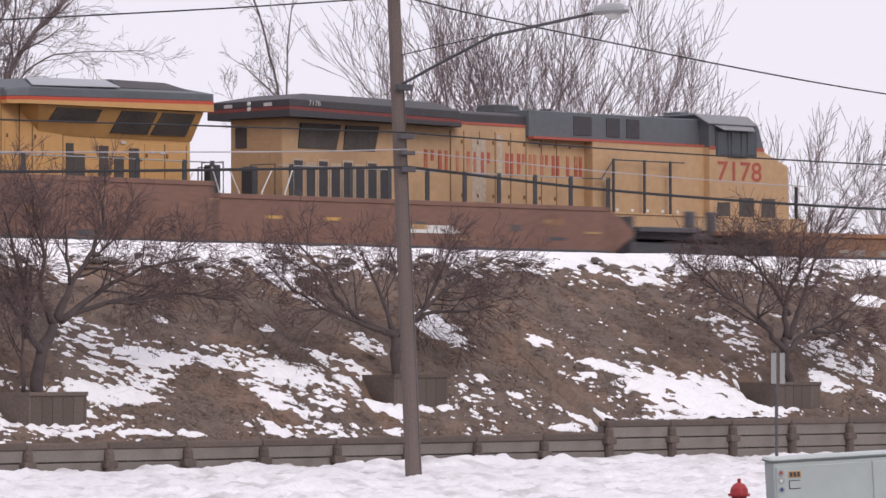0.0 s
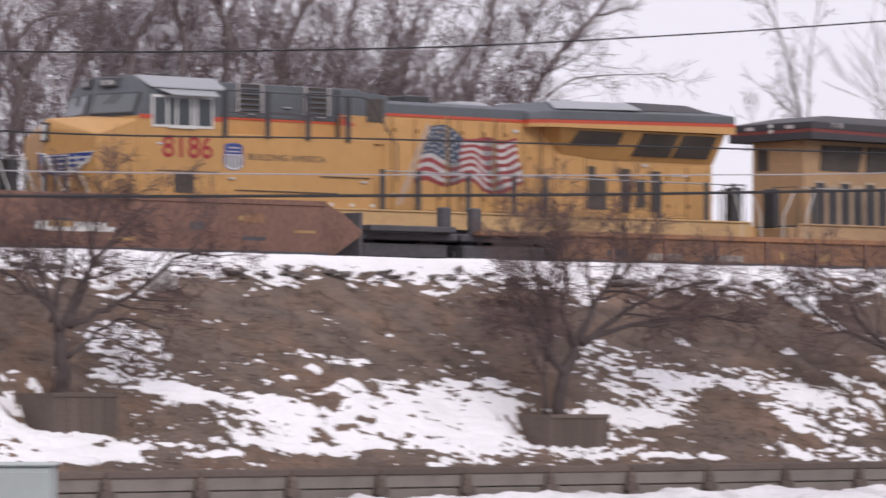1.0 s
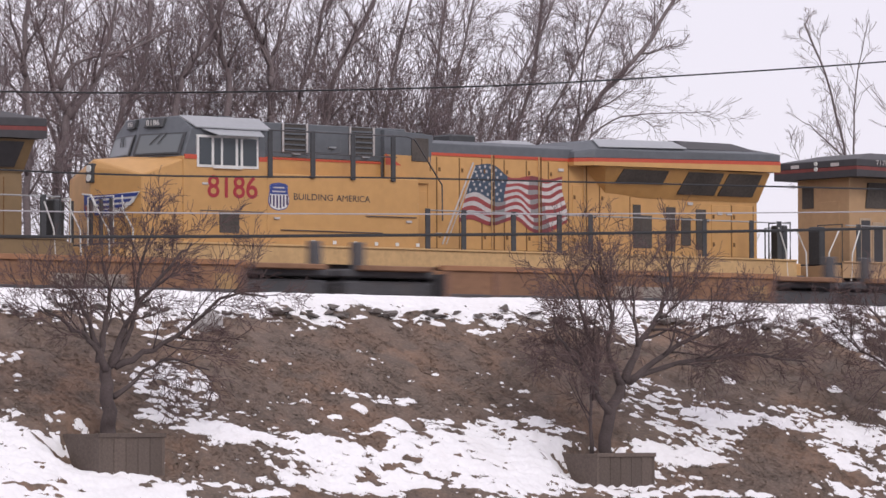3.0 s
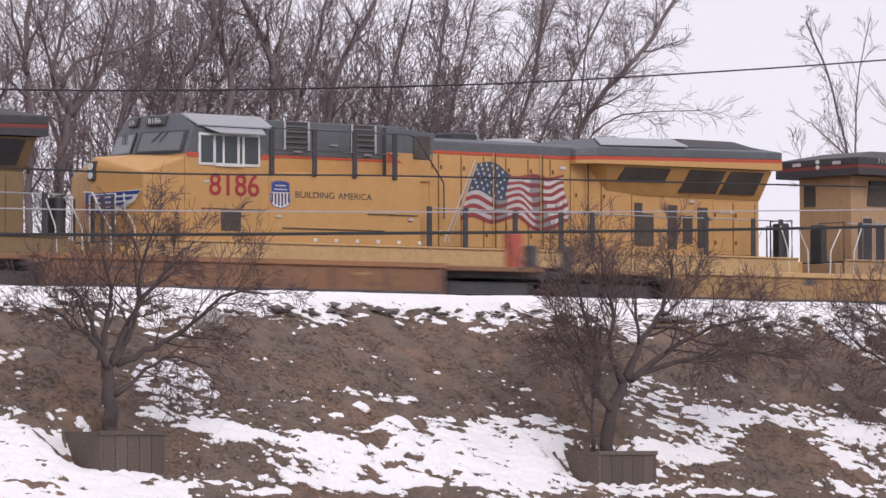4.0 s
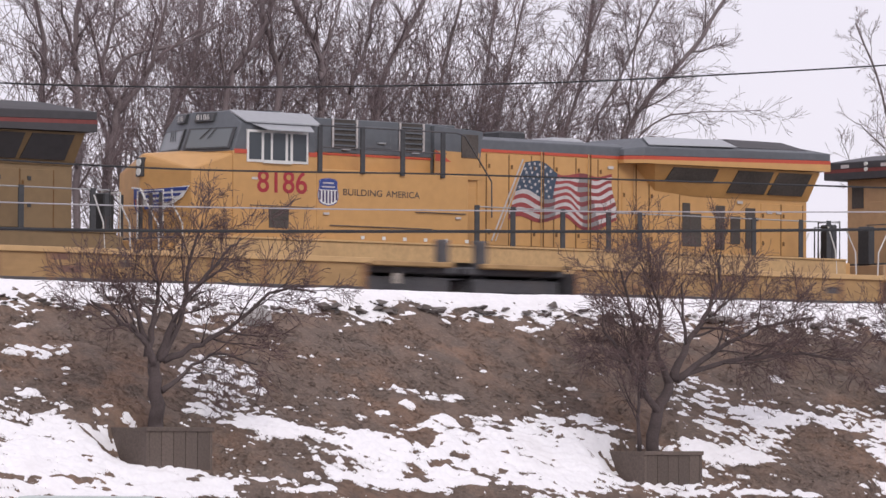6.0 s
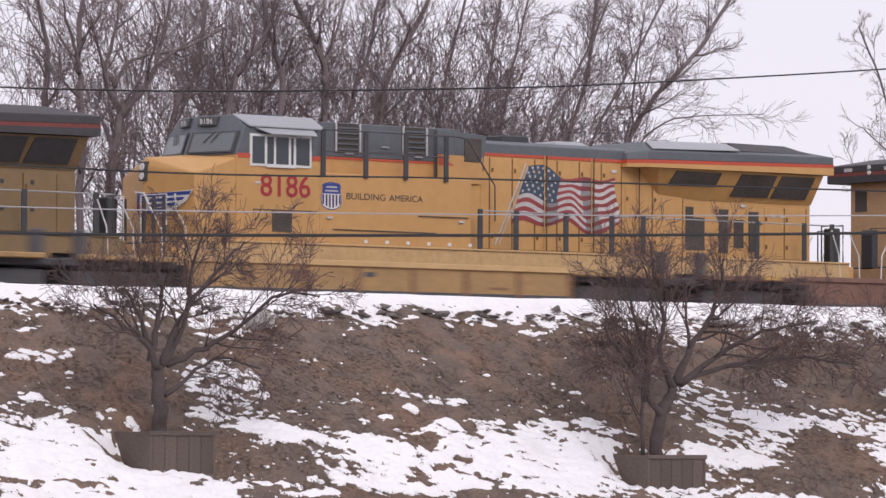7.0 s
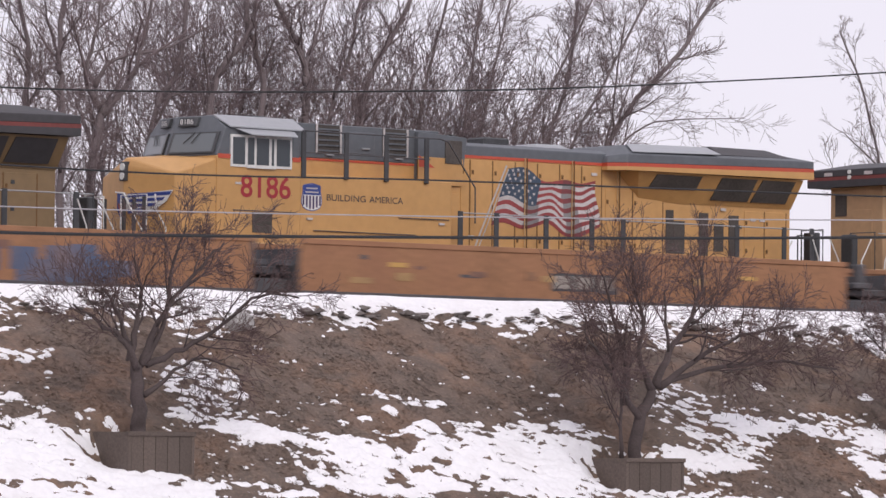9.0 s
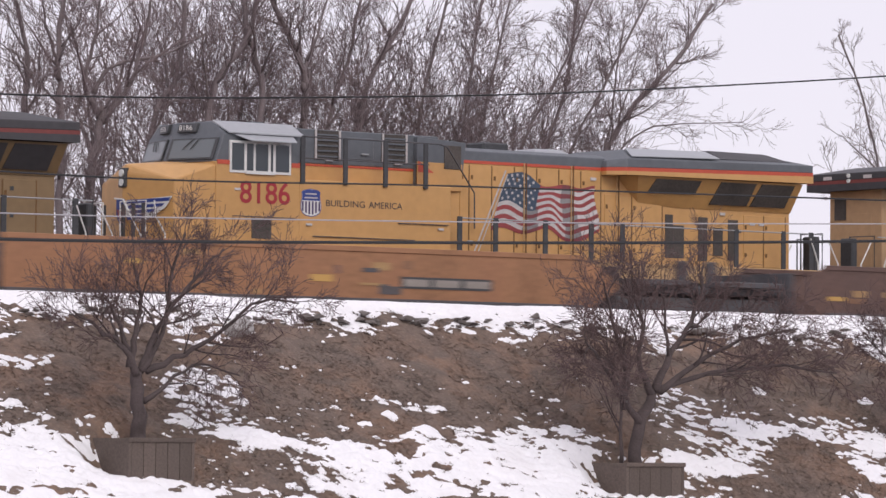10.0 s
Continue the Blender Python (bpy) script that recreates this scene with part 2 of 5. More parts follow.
def prism(profile, y0, y1, bevel=0.0, bm=None):
    """A profile in x and z, drawn out along y."""
    own = bmesh.new()
    f = own.faces.new([own.verts.new((x, y0, z)) for x, z in profile])
    got = bmesh.ops.extrude_face_region(own, geom=[f])["geom"]
    for v in got:
        if isinstance(v, bmesh.types.BMVert):
            v.co.y = y1
    bmesh.ops.recalc_face_normals(own, faces=own.faces[:])
    if bevel:
        bmesh.ops.bevel(own, geom=own.edges[:], offset=bevel, segments=1, affect="EDGES")
    return merge(bm, own)


def tube(points, radius, sides=6, bm=None):
    """A round bar along a line of points; radius: one number or one for each point."""
    own = bmesh.new()
    rings = []
    pts = [Vector(p) for p in points]
    for i, p in enumerate(pts):
        along = (pts[min(i + 1, len(pts) - 1)] - pts[max(i - 1, 0)]).normalized()
        side = along.orthogonal().normalized() if abs(along.z) < 0.9 else along.cross(Vector((0, 1, 0))).normalized()
        if abs(along.z) < 0.9:
            side = along.cross(Vector((0, 0, 1))).normalized()
        up = along.cross(side)
        r = radius[i] if isinstance(radius, (list, tuple)) else radius
        rings.append([own.verts.new(p + r * (math.cos(a) * side + math.sin(a) * up)) for a in (2 * math.pi * k / sides for k in range(sides))])
    for a, b in zip(rings, rings[1:]):
        for k in range(sides):
            own.faces.new((a[k], a[(k + 1) % sides], b[(k + 1) % sides], b[k]))
    own.faces.new(rings[0][::-1])
    own.faces.new(rings[-1])
    bmesh.ops.recalc_face_normals(own, faces=own.faces[:])
    return merge(bm, own)


def lettering(name, text, width, height, at, material, parent, label="", bold=0.0):
    """Painted letters on a side that faces -y; at: the lower near corner of the line."""
    curve = bpy.data.curves.new(name, "FONT")
    curve.body, curve.size, curve.extrude, curve.offset = text, 1.0, 0.0, bold
    tmp = new("tmp", curve)
    mesh = bpy.data.meshes.new_from_object(tmp.evaluated_get(bpy.context.evaluated_depsgraph_get()))
    bpy.data.objects.remove(tmp)
    xs, ys = [v.co.x for v in mesh.vertices], [v.co.y for v in mesh.vertices]
    for v in mesh.vertices:
        v.co = ((v.co.x - min(xs)) / (max(xs) - min(xs)) * width, 0, (v.co.y - min(ys)) / (max(ys) - min(ys)) * height)
    mesh.materials.clear()
    mesh.materials.append(M[material])
    ob = new(name, mesh)
    ob.parent = parent
    ob.location = at
    return tagged(ob, label) if label else ob


def fbm(x, y, scale, octaves, seed):
    """Smooth noise on arrays, about -1 to 1."""
    rng = np.random.RandomState(seed)
    total, gain = np.zeros_like(x), 1.0
    for _ in range(octaves):
        grid = rng.rand(256, 256)
        u, v = x / scale + 1000, y / scale + 1000
        i, j = np.floor(u).astype(int), np.floor(v).astype(int)
        a, b = u - i, v - j
        a, b = a * a * (3 - 2 * a), b * b * (3 - 2 * b)
        i, j, i1, j1 = i % 256, j % 256, (i + 1) % 256, (j + 1) % 256
        total += gain * ((grid[i, j] * (1 - a) + grid[i1, j] * a) * (1 - b) + (grid[i, j1] * (1 - a) + grid[i1, j1] * a) * b - 0.5) * 2
        scale, gain = scale / 2, gain * 0.55
    return total


# ---- ground, embankment, snow ----
def road_z(x):
    """The level of the street."""
    return np.full_like(np.asarray(x, float), -0.2)


def wall_top(x):
    return np.where(np.asarray(x, float) > 78.2, 0.92, 0.62)


PLANTERS = [(48.97, 71.2, 2.16, 1.40, 1.3), (61.12, 70.78, 1.72, 1.45, 1.25), (72.25, 71.2, 2.06, 1.6, 1.1), (84.85, 70.62, 1.84, 1.6, 1.3)]  # x, y, top, width, depth


def ease(v):
    v = np.clip(v, 0, 1)
    return v * v * (3 - 2 * v)


def bank_z(x, y):
    """Height of the embankment: from behind the wall up to a crest and down to the track bed."""
    x, y = np.asarray(x, float), np.asarray(y, float)
    low = wall_top(x) + 0.02
    run = np.clip((y - 70.25) / (76.7 - 70.25), 0, 1)
    rise = run + 0.05 * np.sin(run * math.pi)
    z = low + (4.93 - low) * rise + 0.12 * ease((y - 75.3) / 1.3)
    for px, py, _, width, depth in PLANTERS:  # a hollow dug beside each planter
        along = (y - py) / depth
        dug = 0.70 * np.clip(y - py, 0, depth) * (1 - ease((along - 0.5) / 0.6))
        z = z - dug * ease((x - px + 1.0) / 0.9) * ease((px + width - x) / 0.4)
    back = np.clip((y - 77.1) / 1.0, 0, 1)
    z = z - back * back * (3 - 2 * back) * 0.30
    bump = fbm(x, y, 1.6, 4, 3) * 0.07
    return z + bump * np.clip((y - 70.25) / 0.6, 0, 1) * np.clip((76.9 - y) / 0.8, 0.12, 1) * np.clip((78.0 - y) / 0.5, 0, 1)


SNOW_NEAR = [  # middle x, y, half of the long axis in x and y, half width of lying snow
    (46.7, 71.75, 1.47, 0.03, 0.86), (48.8, 71.29, 0.99, -0.36, 0.4), (48.5, 70.79, 3.38, 0.04, 0.19), (52.5, 72.27, 0.93, -0.23, 0.21), (55.2, 71.72, 1.67, -0.33, 0.23), (54.6, 71.41, 0.65, -0.21, 0.16),
    (52.0, 70.8, 0.8, -0.13, 0.12), (54.4, 70.94, 0.9, -0.13, 0.10), (58.7, 71.38, 1.95, -0.24, 0.70), (59.9, 72.04, 1.07, -0.36, 0.35), (61.7, 70.83, 1.38, -0.28, 0.21), (56.4, 71.01, 0.8, -0.17, 0.16),
    (61.0, 72.46, 0.34, -0.19, 0.17), (56.9, 72.37, 0.63, 0.11, 0.19), (56.5, 72.82, 0.14, -0.07, 0.1), (47.6, 73.29, 0.26, -0.1, 0.1), (72.8, 75.99, 0.02, -0.62, 0.32), (55.7, 72.62, 0.15, -0.04, 0.08),
    (48.6, 72.32, 0.42, -0.05, 0.15),
]
SNOW_MID = [
    (65.9, 72.76, 0.49, -0.24, 0.22), (67.2, 72.57, 0.64, -0.12, 0.18), (69.6, 72.24, 0.91, -0.14, 0.23), (68.9, 71.31, 0.74, -0.4, 0.21), (71.8, 72.52, 0.49, -0.23, 0.16), (71.5, 71.99, 0.15, -0.3, 0.24),
    (67.9, 70.6, 0.28, -0.15, 0.14), (63.9, 71.65, 1.09, -0.12, 0.25), (64.5, 70.54, 1.18, -0.04, 0.06), (61.5, 70.8, 0.97, -0.21, 0.18), (72.7, 75.64, 0.33, -0.84, 0.29), (76.1, 73.61, 0.4, -0.28, 0.35),
    (82.2, 71.17, 2.22, -0.49, 0.51), (78.2, 70.47, 0.77, -0.64, 0.1), (77.2, 70.5, 0.44, 0.0, 0.1), (82.6, 70.36, 1.8, -0.02, 0.08), (78.9, 72.9, 0.4, -0.18, 0.15),
]
SNOW_FAR = [
    (80.2, 72.09, 0.49, -0.1, 0.12), (76.4, 71.43, 0.33, -0.02, 0.09), (71.9, 71.18, 0.5, -0.17, 0.17), (73.3, 71.14, 0.48, -0.04, 0.1), (71.5, 70.47, 0.29, 0.0, 0.08), (88.0, 71.58, 0.38, -0.15, 0.27),
    (70.6, 73.68, 0.23, -0.04, 0.1), (67.6, 73.94, 0.21, -0.05, 0.1), (93.6, 74.82, 0.53, -0.22, 0.23), (89.4, 71.17, 0.3, -0.11, 0.12),
]
SNOW_THIN = [
    (52.4, 73.61, 1.08, -0.42, 0.97), (52.1, 72.74, 1.36, -0.12, 0.26), (48.6, 74.53, 1.0, 0.02, 0.23), (57.3, 73.31, 1.34, -0.08, 0.18), (48.3, 71.57, 1.7, -0.65, 0.86), (54.6, 71.25, 1.83, -0.38, 0.58),
    (64.9, 73.15, 1.19, -0.31, 1.09), (65.2, 72.73, 1.57, -0.52, 1.23), (69.3, 72.05, 1.85, -0.86, 0.86), (73.2, 73.12, 0.44, -0.38, 0.43), (86.4, 73.2, 0.35, -0.9, 0.8), (89.5, 72.41, 1.24, -0.54, 0.76),
    (75.7, 72.06, 0.15, -0.22, 0.18), (68.8, 70.53, 2.67, -0.08, 0.22),
]


def snow_depth(x, y):
    """Snow over the turf; below zero the turf shows."""
    field = np.full_like(x, -1.0)

    def reach(cx, cy, ax, ay, b):
        """Distance from the middle of a patch, 1 at its rim; its short axis lies across the slope of the bank."""
        bx, by = b * cx / cy, b
        det = ax * by - ay * bx
        u, v = ((x - cx) * by - (y - cy) * bx) / det, ((y - cy) * ax - (x - cx) * ay) / det
        return np.sqrt(u * u + v * v)

    for row in SNOW_NEAR + SNOW_MID + SNOW_FAR:
        field = np.maximum(field, np.minimum(0.95 * (1 - reach(*row)) + 0.15, 0.44))
    thin = np.zeros_like(x)
    for row in SNOW_THIN:
        thin = np.maximum(thin, np.clip(2.2 * (1.05 - reach(*row)), 0, 0.74))
    slant = y + 0.08 * x
    thin = np.maximum(thin, np.clip(0.18 + 0.35 * fbm(x, y * 1.5, 2.6, 2, 18) - 0.12 * np.clip(y - 72.5, 0, 3), 0, 0.6))
    crest = (y - 75.98 + 0.22 * fbm(x, y * 0, 3.0, 3, 21)) * 1.0 + 0.1
    field = np.maximum(field, np.minimum(crest, 0.75))
    grain = 0.24 * fbm(x, slant * 2.0, 1.0, 3, 11) + 0.42 * fbm(x * 0.75, slant * 2.2, 0.34, 4, 12) + 0.36 * fbm(x * 0.8, slant * 1.9, 0.13, 2, 14) - 0.13
    fade = np.clip(1 - (y - 76.45) / 0.25, 0.12, 1)
    lying = np.maximum(field, -0.75) + grain * fade
    ridge = y + 0.28 * x
    streaks = 0.34 * fbm(x * 0.7, ridge * 2.4, 0.26, 3, 15) + 0.80 * fbm(x * 0.7, ridge * 1.9, 0.12, 2, 19) + 0.16 * fbm(x, y, 0.9, 2, 16) - 0.02
    return np.maximum(lying, np.where(thin > 0, streaks + (thin - 1) * 1.1, -1.0))


def sheet(name, x, y, z, keep, material):
    """A grid of heights as one mesh; keep: which vertices carry faces."""
    ny, nx = x.shape
    index = np.arange(nx * ny).reshape(ny, nx)
    quads = np.stack([index[:-1, :-1], index[:-1, 1:], index[1:, 1:], index[1:, :-1]], -1).reshape(-1, 4)
    if keep is not None:
        quads = quads[keep.ravel()[quads].any(1)]
    used = np.unique(quads)
    remap = np.full(nx * ny, -1)
    remap[used] = np.arange(len(used))
    verts = np.stack([x.ravel(), y.ravel(), z.ravel()], 1)[used]
    return raw(name, verts.tolist(), remap[quads].tolist(), material, smooth=True)


def terrain():
    gx, gy = np.meshgrid(np.arange(38, 112, 0.085), np.arange(70.1, 79.2, 0.07))
    rough = np.clip((gy - 70.3) / 0.3, 0, 1) * np.clip((77 - gy) / 0.3, 0, 1) * (0.022 * fbm(gx, gy * 1.4, 0.45, 3, 61) + 0.012 * np.abs(fbm(gx, gy, 0.16, 2, 62)))
    bank = sheet("embankment", gx, gy, bank_z(gx, gy) + rough - 0.012, None, "grass")
    tagged(bank, "grassy railway embankment with dead brown winter turf", "embankment", kind="structure")
    gx, gy = np.meshgrid(np.arange(43, 100, 0.038), np.arange(70.3, 77.6, 0.028))
    depth = snow_depth(gx, gy)
    snow = sheet("snow_patches", gx, gy, bank_z(gx, gy) + np.clip(depth, -0.3, 0.8) * 0.10 + 0.004, depth > -0.1, "snow")
    tagged(snow, "patches of old melting snow lying on the embankment", "snow", kind="stuff")
    for xa, xb in ((-3000, 38.1), (111.9, 3000)):
        gx, gy = np.meshgrid(np.linspace(xa, xb, 8), np.array([70.1, 72, 74, 76.7, 77.4, 78.2, 79.2]))
        gz = np.interp(gy, [70.1, 76.7, 77.4, 78.2, 79.2], [0.62, 4.93, 4.85, 4.5, 4.5])
        tagged(sheet("embankment_beyond", gx, gy, gz, None, "grass"), "grassy railway embankment running on out of sight", "embankment", kind="structure")
    # one sheet of ground to the horizon, lower than the street's verge and the track bed
    x = np.concatenate([np.linspace(-3000, 0, 12), np.linspace(20, 140, 61), np.linspace(200, 3000, 12)])
    y = np.concatenate([np.linspace(-3000, 0, 10), np.linspace(5, 66, 30), np.linspace(66.6, 70.0, 10)])
    gx, gy = np.meshgrid(x, y)
    gz = np.where(gy > 20, road_z(gx), 0.0) - 0.03 * np.clip((62 - gy) / 4, 0, 1)
    tagged(sheet("ground", gx, gy, gz, None, "asphalt"), "worn grey asphalt street beside the embankment", "ground", kind="structure")
    x2 = np.concatenate([np.linspace(-3000, 20, 10), np.linspace(30, 140, 30), np.linspace(180, 3000, 12)])
    gx, gy = np.meshgrid(x2, np.concatenate([np.linspace(77.9, 95, 12), np.linspace(110, 3000, 12)]))
    gz = np.where(gy < 89.5, RAIL - 0.30, RAIL - 0.9)
    tagged(sheet("track_bed", gx, gy, gz, None, "gravel"), "grey ballast track bed beneath two railway tracks", "ground", kind="structure")
    gx, gy = np.meshgrid(np.arange(36, 100, 0.16), np.arange(46.0, 70.0, 0.13))
    swell = 0.5 + 0.5 * np.tanh((gx - 56.5) / 1.5) - 0.5 * (1 + np.tanh((gx - 81) / 3)) * 0.7
    mound = np.exp(-((gy - 69.3) / 0.45) ** 2) * (0.03 + 0.16 * swell + 0.07 * fbm(gx, gy, 1.2, 3, 7))
    depth = 0.14 + 0.05 * fbm(gx, gy * 2.0, 1.5, 4, 31) + 0.075 * fbm(gx, gy * 1.6, 0.45, 3, 32) - 0.11 * np.clip((66 - gy) / 6, 0, 1) * (1 + fbm(gx * 0.6, gy * 2.2, 0.8, 3, 34)) + 0.022 * fbm(gx, gy, 0.2, 2, 33) + np.clip((gy - 58) * 0.008, -0.02, 0.06) + mound
    depth = depth - np.clip((53.5 - gy) / 4, 0, 1) * 0.3
    tagged(sheet("verge_snow", gx, gy, road_z(gx) + np.clip(depth, -0.06, 0.5), depth > -0.03, "verge"),
           "ridge of ploughed snow lying along the verge", "snow", kind="stuff")


def grass_blades():
    rng = np.random.RandomState(5)
    n = 150000
    x, y = rng.uniform(43, 103, n), rng.uniform(70.3, 76.5, n)
    keep = snow_depth(x, y) < 0.02
    x, y = x[keep], y[keep]
    n = len(x)
    turn, reach = rng.uniform(0, 2 * math.pi, n), rng.uniform(0.05, 0.11, n)
    tx, ty = x + reach * np.cos(turn), y + reach * np.sin(turn) * 0.7
    wide = rng.uniform(0.009, 0.02, n)
    dx, dy = -wide * np.sin(turn), wide * np.cos(turn)
    z, tz = bank_z(x, y) - 0.004, bank_z(tx, ty) + rng.uniform(0.006, 0.018, n)
    verts = np.stack([np.stack([x - dx, y - dy, z], 1), np.stack([x + dx, y + dy, z], 1), np.stack([tx, ty, tz], 1)], 1).reshape(-1, 3)
    faces = np.arange(len(verts)).reshape(-1, 3)
    tagged(raw("dry_grass", verts.tolist(), faces.tolist(), "blade"), "short flattened dead grass on the embankment", "grass", kind="stuff")


def rubble():
    """Dark stones along the snowy crest and one pale boulder."""
    rng = np.random.RandomState(9)
    bm = bmesh.new()
    for k in range(300):
        x, y = rng.uniform(44, 76) if k % 5 else rng.uniform(76, 100), 75.9 + abs(rng.normal(0, 0.2))
        r = rng.uniform(0.03, 0.10) if k % 4 else rng.uniform(0.10, 0.17)
        z = float(bank_z(np.array([x]), np.array([y]))[0]) + r * 0.55
        pts = [Vector((x, y, z)) + Vector(rng.normal(0, 1, 3)).normalized() * r * rng.uniform(0.8, 1.3) * 0.9 for _ in range(9)]
        hull([Vector((x + (p.x - x) * 1.5, p.y, z + (p.z - z) * 0.55)) for p in pts], bm=bm)
    tagged(part("rubble", bm, "darkstone"), "dark broken stones poking out of the snow along the crest", "stones", kind="stuff")
    at = Vector((54.55, 75.55, float(bank_z(np.array([54.55]), np.array([75.55]))[0]) + 0.12))
    pts = [at + Vector((v.x * 0.42, v.y * 0.3, v.z * 0.30)) for v in (Vector(rng.normal(0, 1, 3)).normalized() for _ in range(16))]
    tagged(part("boulder", hull(pts, 0.02), "stone"), "pale grey boulder lying on the bank below the crest", "boulder")


rubble()
terrain()
grass_blades()


# ---- retaining wall, pole, lines, street things ----
def retaining_wall():
    wall = thing("retaining_wall", (0, 0, 0), "low retaining wall of stained concrete planks between posts", "wall")
    tagged(wall, kind="structure")
    pitch = 2.21
    x = 36.0
    plank_mesh = {}
    while x < 112:
        high = x + pitch / 2 > 78.2
        base, rows = -0.30, (4 if high else 3)
        for r in range(rows):
            key_ = "plank"
            if key_ not in plank_mesh:
                plank = part("plank", box(0.05, pitch - 0.05, 0.0, 0.12, 0.012, 0.278, 0.012), "concrete", wall)
                plank_mesh[key_] = plank.data
            else:
                plank = new("plank", plank_mesh[key_])
                plank.parent = wall
            plank.location = (x + 0.04, WALL_Y + (0.012 if (r + int(x)) % 2 else 0.0), base + 0.29 * r)
        post = part("post", tube([(0, 0, -0.4), (0, 0, rows * 0.29 - 0.10), (0, 0, rows * 0.29 - 0.02)], [0.12, 0.11, 0.07], 10), "wood", wall)
        post.location = (x, WALL_Y - 0.05, base)
        block = part("cleat", box(-0.17, 0.17, -0.16, 0.02, 0.0, 0.16, 0.02), "wood", wall)
        block.location = (x, WALL_Y, base + rows * 0.29 - 0.42)
        cap = part("cap", box(0, pitch, -0.03, 0.30, 0.0, 0.16, 0.03), "wood", wall)
        cap.location = (x, WALL_Y, base + rows * 0.29 - 0.04)
        back = part("backing", box(0, pitch, 0.13, 0.30, -0.2, rows * 0.29, 0.0), "concrete", wall)
        back.location = (x, WALL_Y, base)
        x += pitch


def utility_pole():
    pole = thing("utility_pole", (65.85, 64.4, -0.05), "weathered wooden utility pole leaning slightly, with a street lamp arm", "utility pole")
    lean = -0.056
    part("shaft", tube([(lean * z, 0, z) for z in (-0.5, 0, 4, 8, 12)], [0.175, 0.172, 0.155, 0.14, 0.12], 14), "pole", pole)
    base = Vector((lean * 8.0, -0.1, 8.0))
    tip = Vector((0.60, -4.6, 9.29))
    arm = [base, base + Vector((0.08, -0.9, 0.35)), base + Vector((0.3, -2.3, 0.9)), tip + Vector((-0.1, 0.9, -0.12)), tip]
    part("lamp_arm", tube(arm, 0.032, 7), "steel", pole)
    brace = [Vector((lean * 8.55, -0.1, 8.6)), base + Vector((0.3, -2.3, 0.93))]
    part("arm_brace", tube(brace, 0.012, 5), "steel", pole)
    head = thing("lamp_head", tip, "", "")
    head.parent = pole
    bm = bmesh.new()
    bmesh.ops.create_uvsphere(bm, u_segments=16, v_segments=8, radius=0.5)
    for v in bm.verts:
        v.co = (v.co.x * 0.36, v.co.y * (1.02 if v.co.y < 0 else 0.85) - 0.25, max(v.co.z, -0.12) * (0.34 if v.co.z > 0 else 0.5))
    part("housing", bm, "aluminium", head, "dull aluminium cobra-head lamp housing")
    bm = bmesh.new()
    bmesh.ops.create_uvsphere(bm, u_segments=14, v_segments=7, radius=0.5)
    for v in bm.verts:
        v.co = (v.co.x * 0.26, v.co.y * 0.42 - 0.36, v.co.z * 0.2 - 0.08)
    part("refractor", bm, "lens", head, "clear glass refractor bowl")
    for z, r in ((6.95, 0.05), (6.62, 0.04), (6.28, 0.05), (7.95, 0.06)):
        part("bracket", box(lean * z - 0.2, lean * z + 0.2, -0.24, -0.12, z - r, z + r, 0.01), "steel", pole)
    part("ground_wire", tube([(lean * z + 0.03, -0.17 + 0.003 * z, z) for z in (0.1, 3, 6, 8)], 0.012, 5), "steel", pole)


def line(name, points, radius, material, label):
    """A hanging line, smoothed through its points."""
    pts = [Vector(p) for p in points]
    out = []
    for i in range(len(pts) - 1):
        a, b = pts[i], pts[i + 1]
        ta = (b - pts[i - 1]) / 2 if i else b - a
        tb = (pts[i + 2] - a) / 2 if i + 2 < len(pts) else b - a
        for k in range(8):
            s = k / 8
            out.append((2 * s**3 - 3 * s**2 + 1) * a + (s**3 - 2 * s**2 + s) * ta + (-2 * s**3 + 3 * s**2) * b + (s**3 - s**2) * tb)
    out.append(pts[-1])
    tagged(part(name, tube(out, radius, 6), material), label, "cable")


def lines():
    y = 64.2
    line("power_line", [(25, y, 9.2), (34, y, 8.1), (41.6, y, 7.94), (51.4, y, 8.44), (58.9, y, 9.08), (65.2, y, 9.72)], 0.017, "cable", "thin black overhead power line hung between poles")
    line("power_line", [(65.2, y, 9.75), (69.4, y, 9.32), (81.1, y, 8.42), (92, y, 8.2), (105, y, 9.2)], 0.017, "cable", "thin black overhead power line hung between poles")
    line("telephone_cable", [(25, y, 6.0), (34, y, 5.52), (41.6, y, 5.49), (51.2, y, 5.75), (58, y, 5.98), (65.5, y, 6.28)], 0.032, "cable", "thick black telephone cable hung between poles")
    line("telephone_cable", [(65.5, y, 6.28), (72.0, y, 5.96), (81.1, y, 5.79), (92, y, 5.85), (105, y, 6.3)], 0.032, "cable", "thick black telephone cable hung between poles")
    line("guy_strand", [(25, y, 6.5), (34, y, 5.98), (41.6, y, 5.93), (51.2, y, 6.13), (61.3, y, 6.45), (65.5, y, 6.64)], 0.013, "palecable", "pale bare steel strand hung between poles")
    line("guy_strand", [(65.5, y, 6.6), (72.0, y, 6.35), (81.1, y, 6.2), (92, y, 6.25), (105, y, 6.7)], 0.011, "palecable", "pale bare steel strand hung between poles")
    line("television_cable", [(25, y, 7.1), (41.6, y, 6.63), (51.2, y, 6.78), (61.3, y, 6.93), (65.5, y, 6.98)], 0.018, "cable", "black television cable hung between poles")
    line("television_cable", [(65.5, y, 6.98), (72, y, 6.85), (81.1, y, 6.8), (92, y, 6.85), (105, y, 7.2)], 0.018, "cable", "black television cable hung between poles")


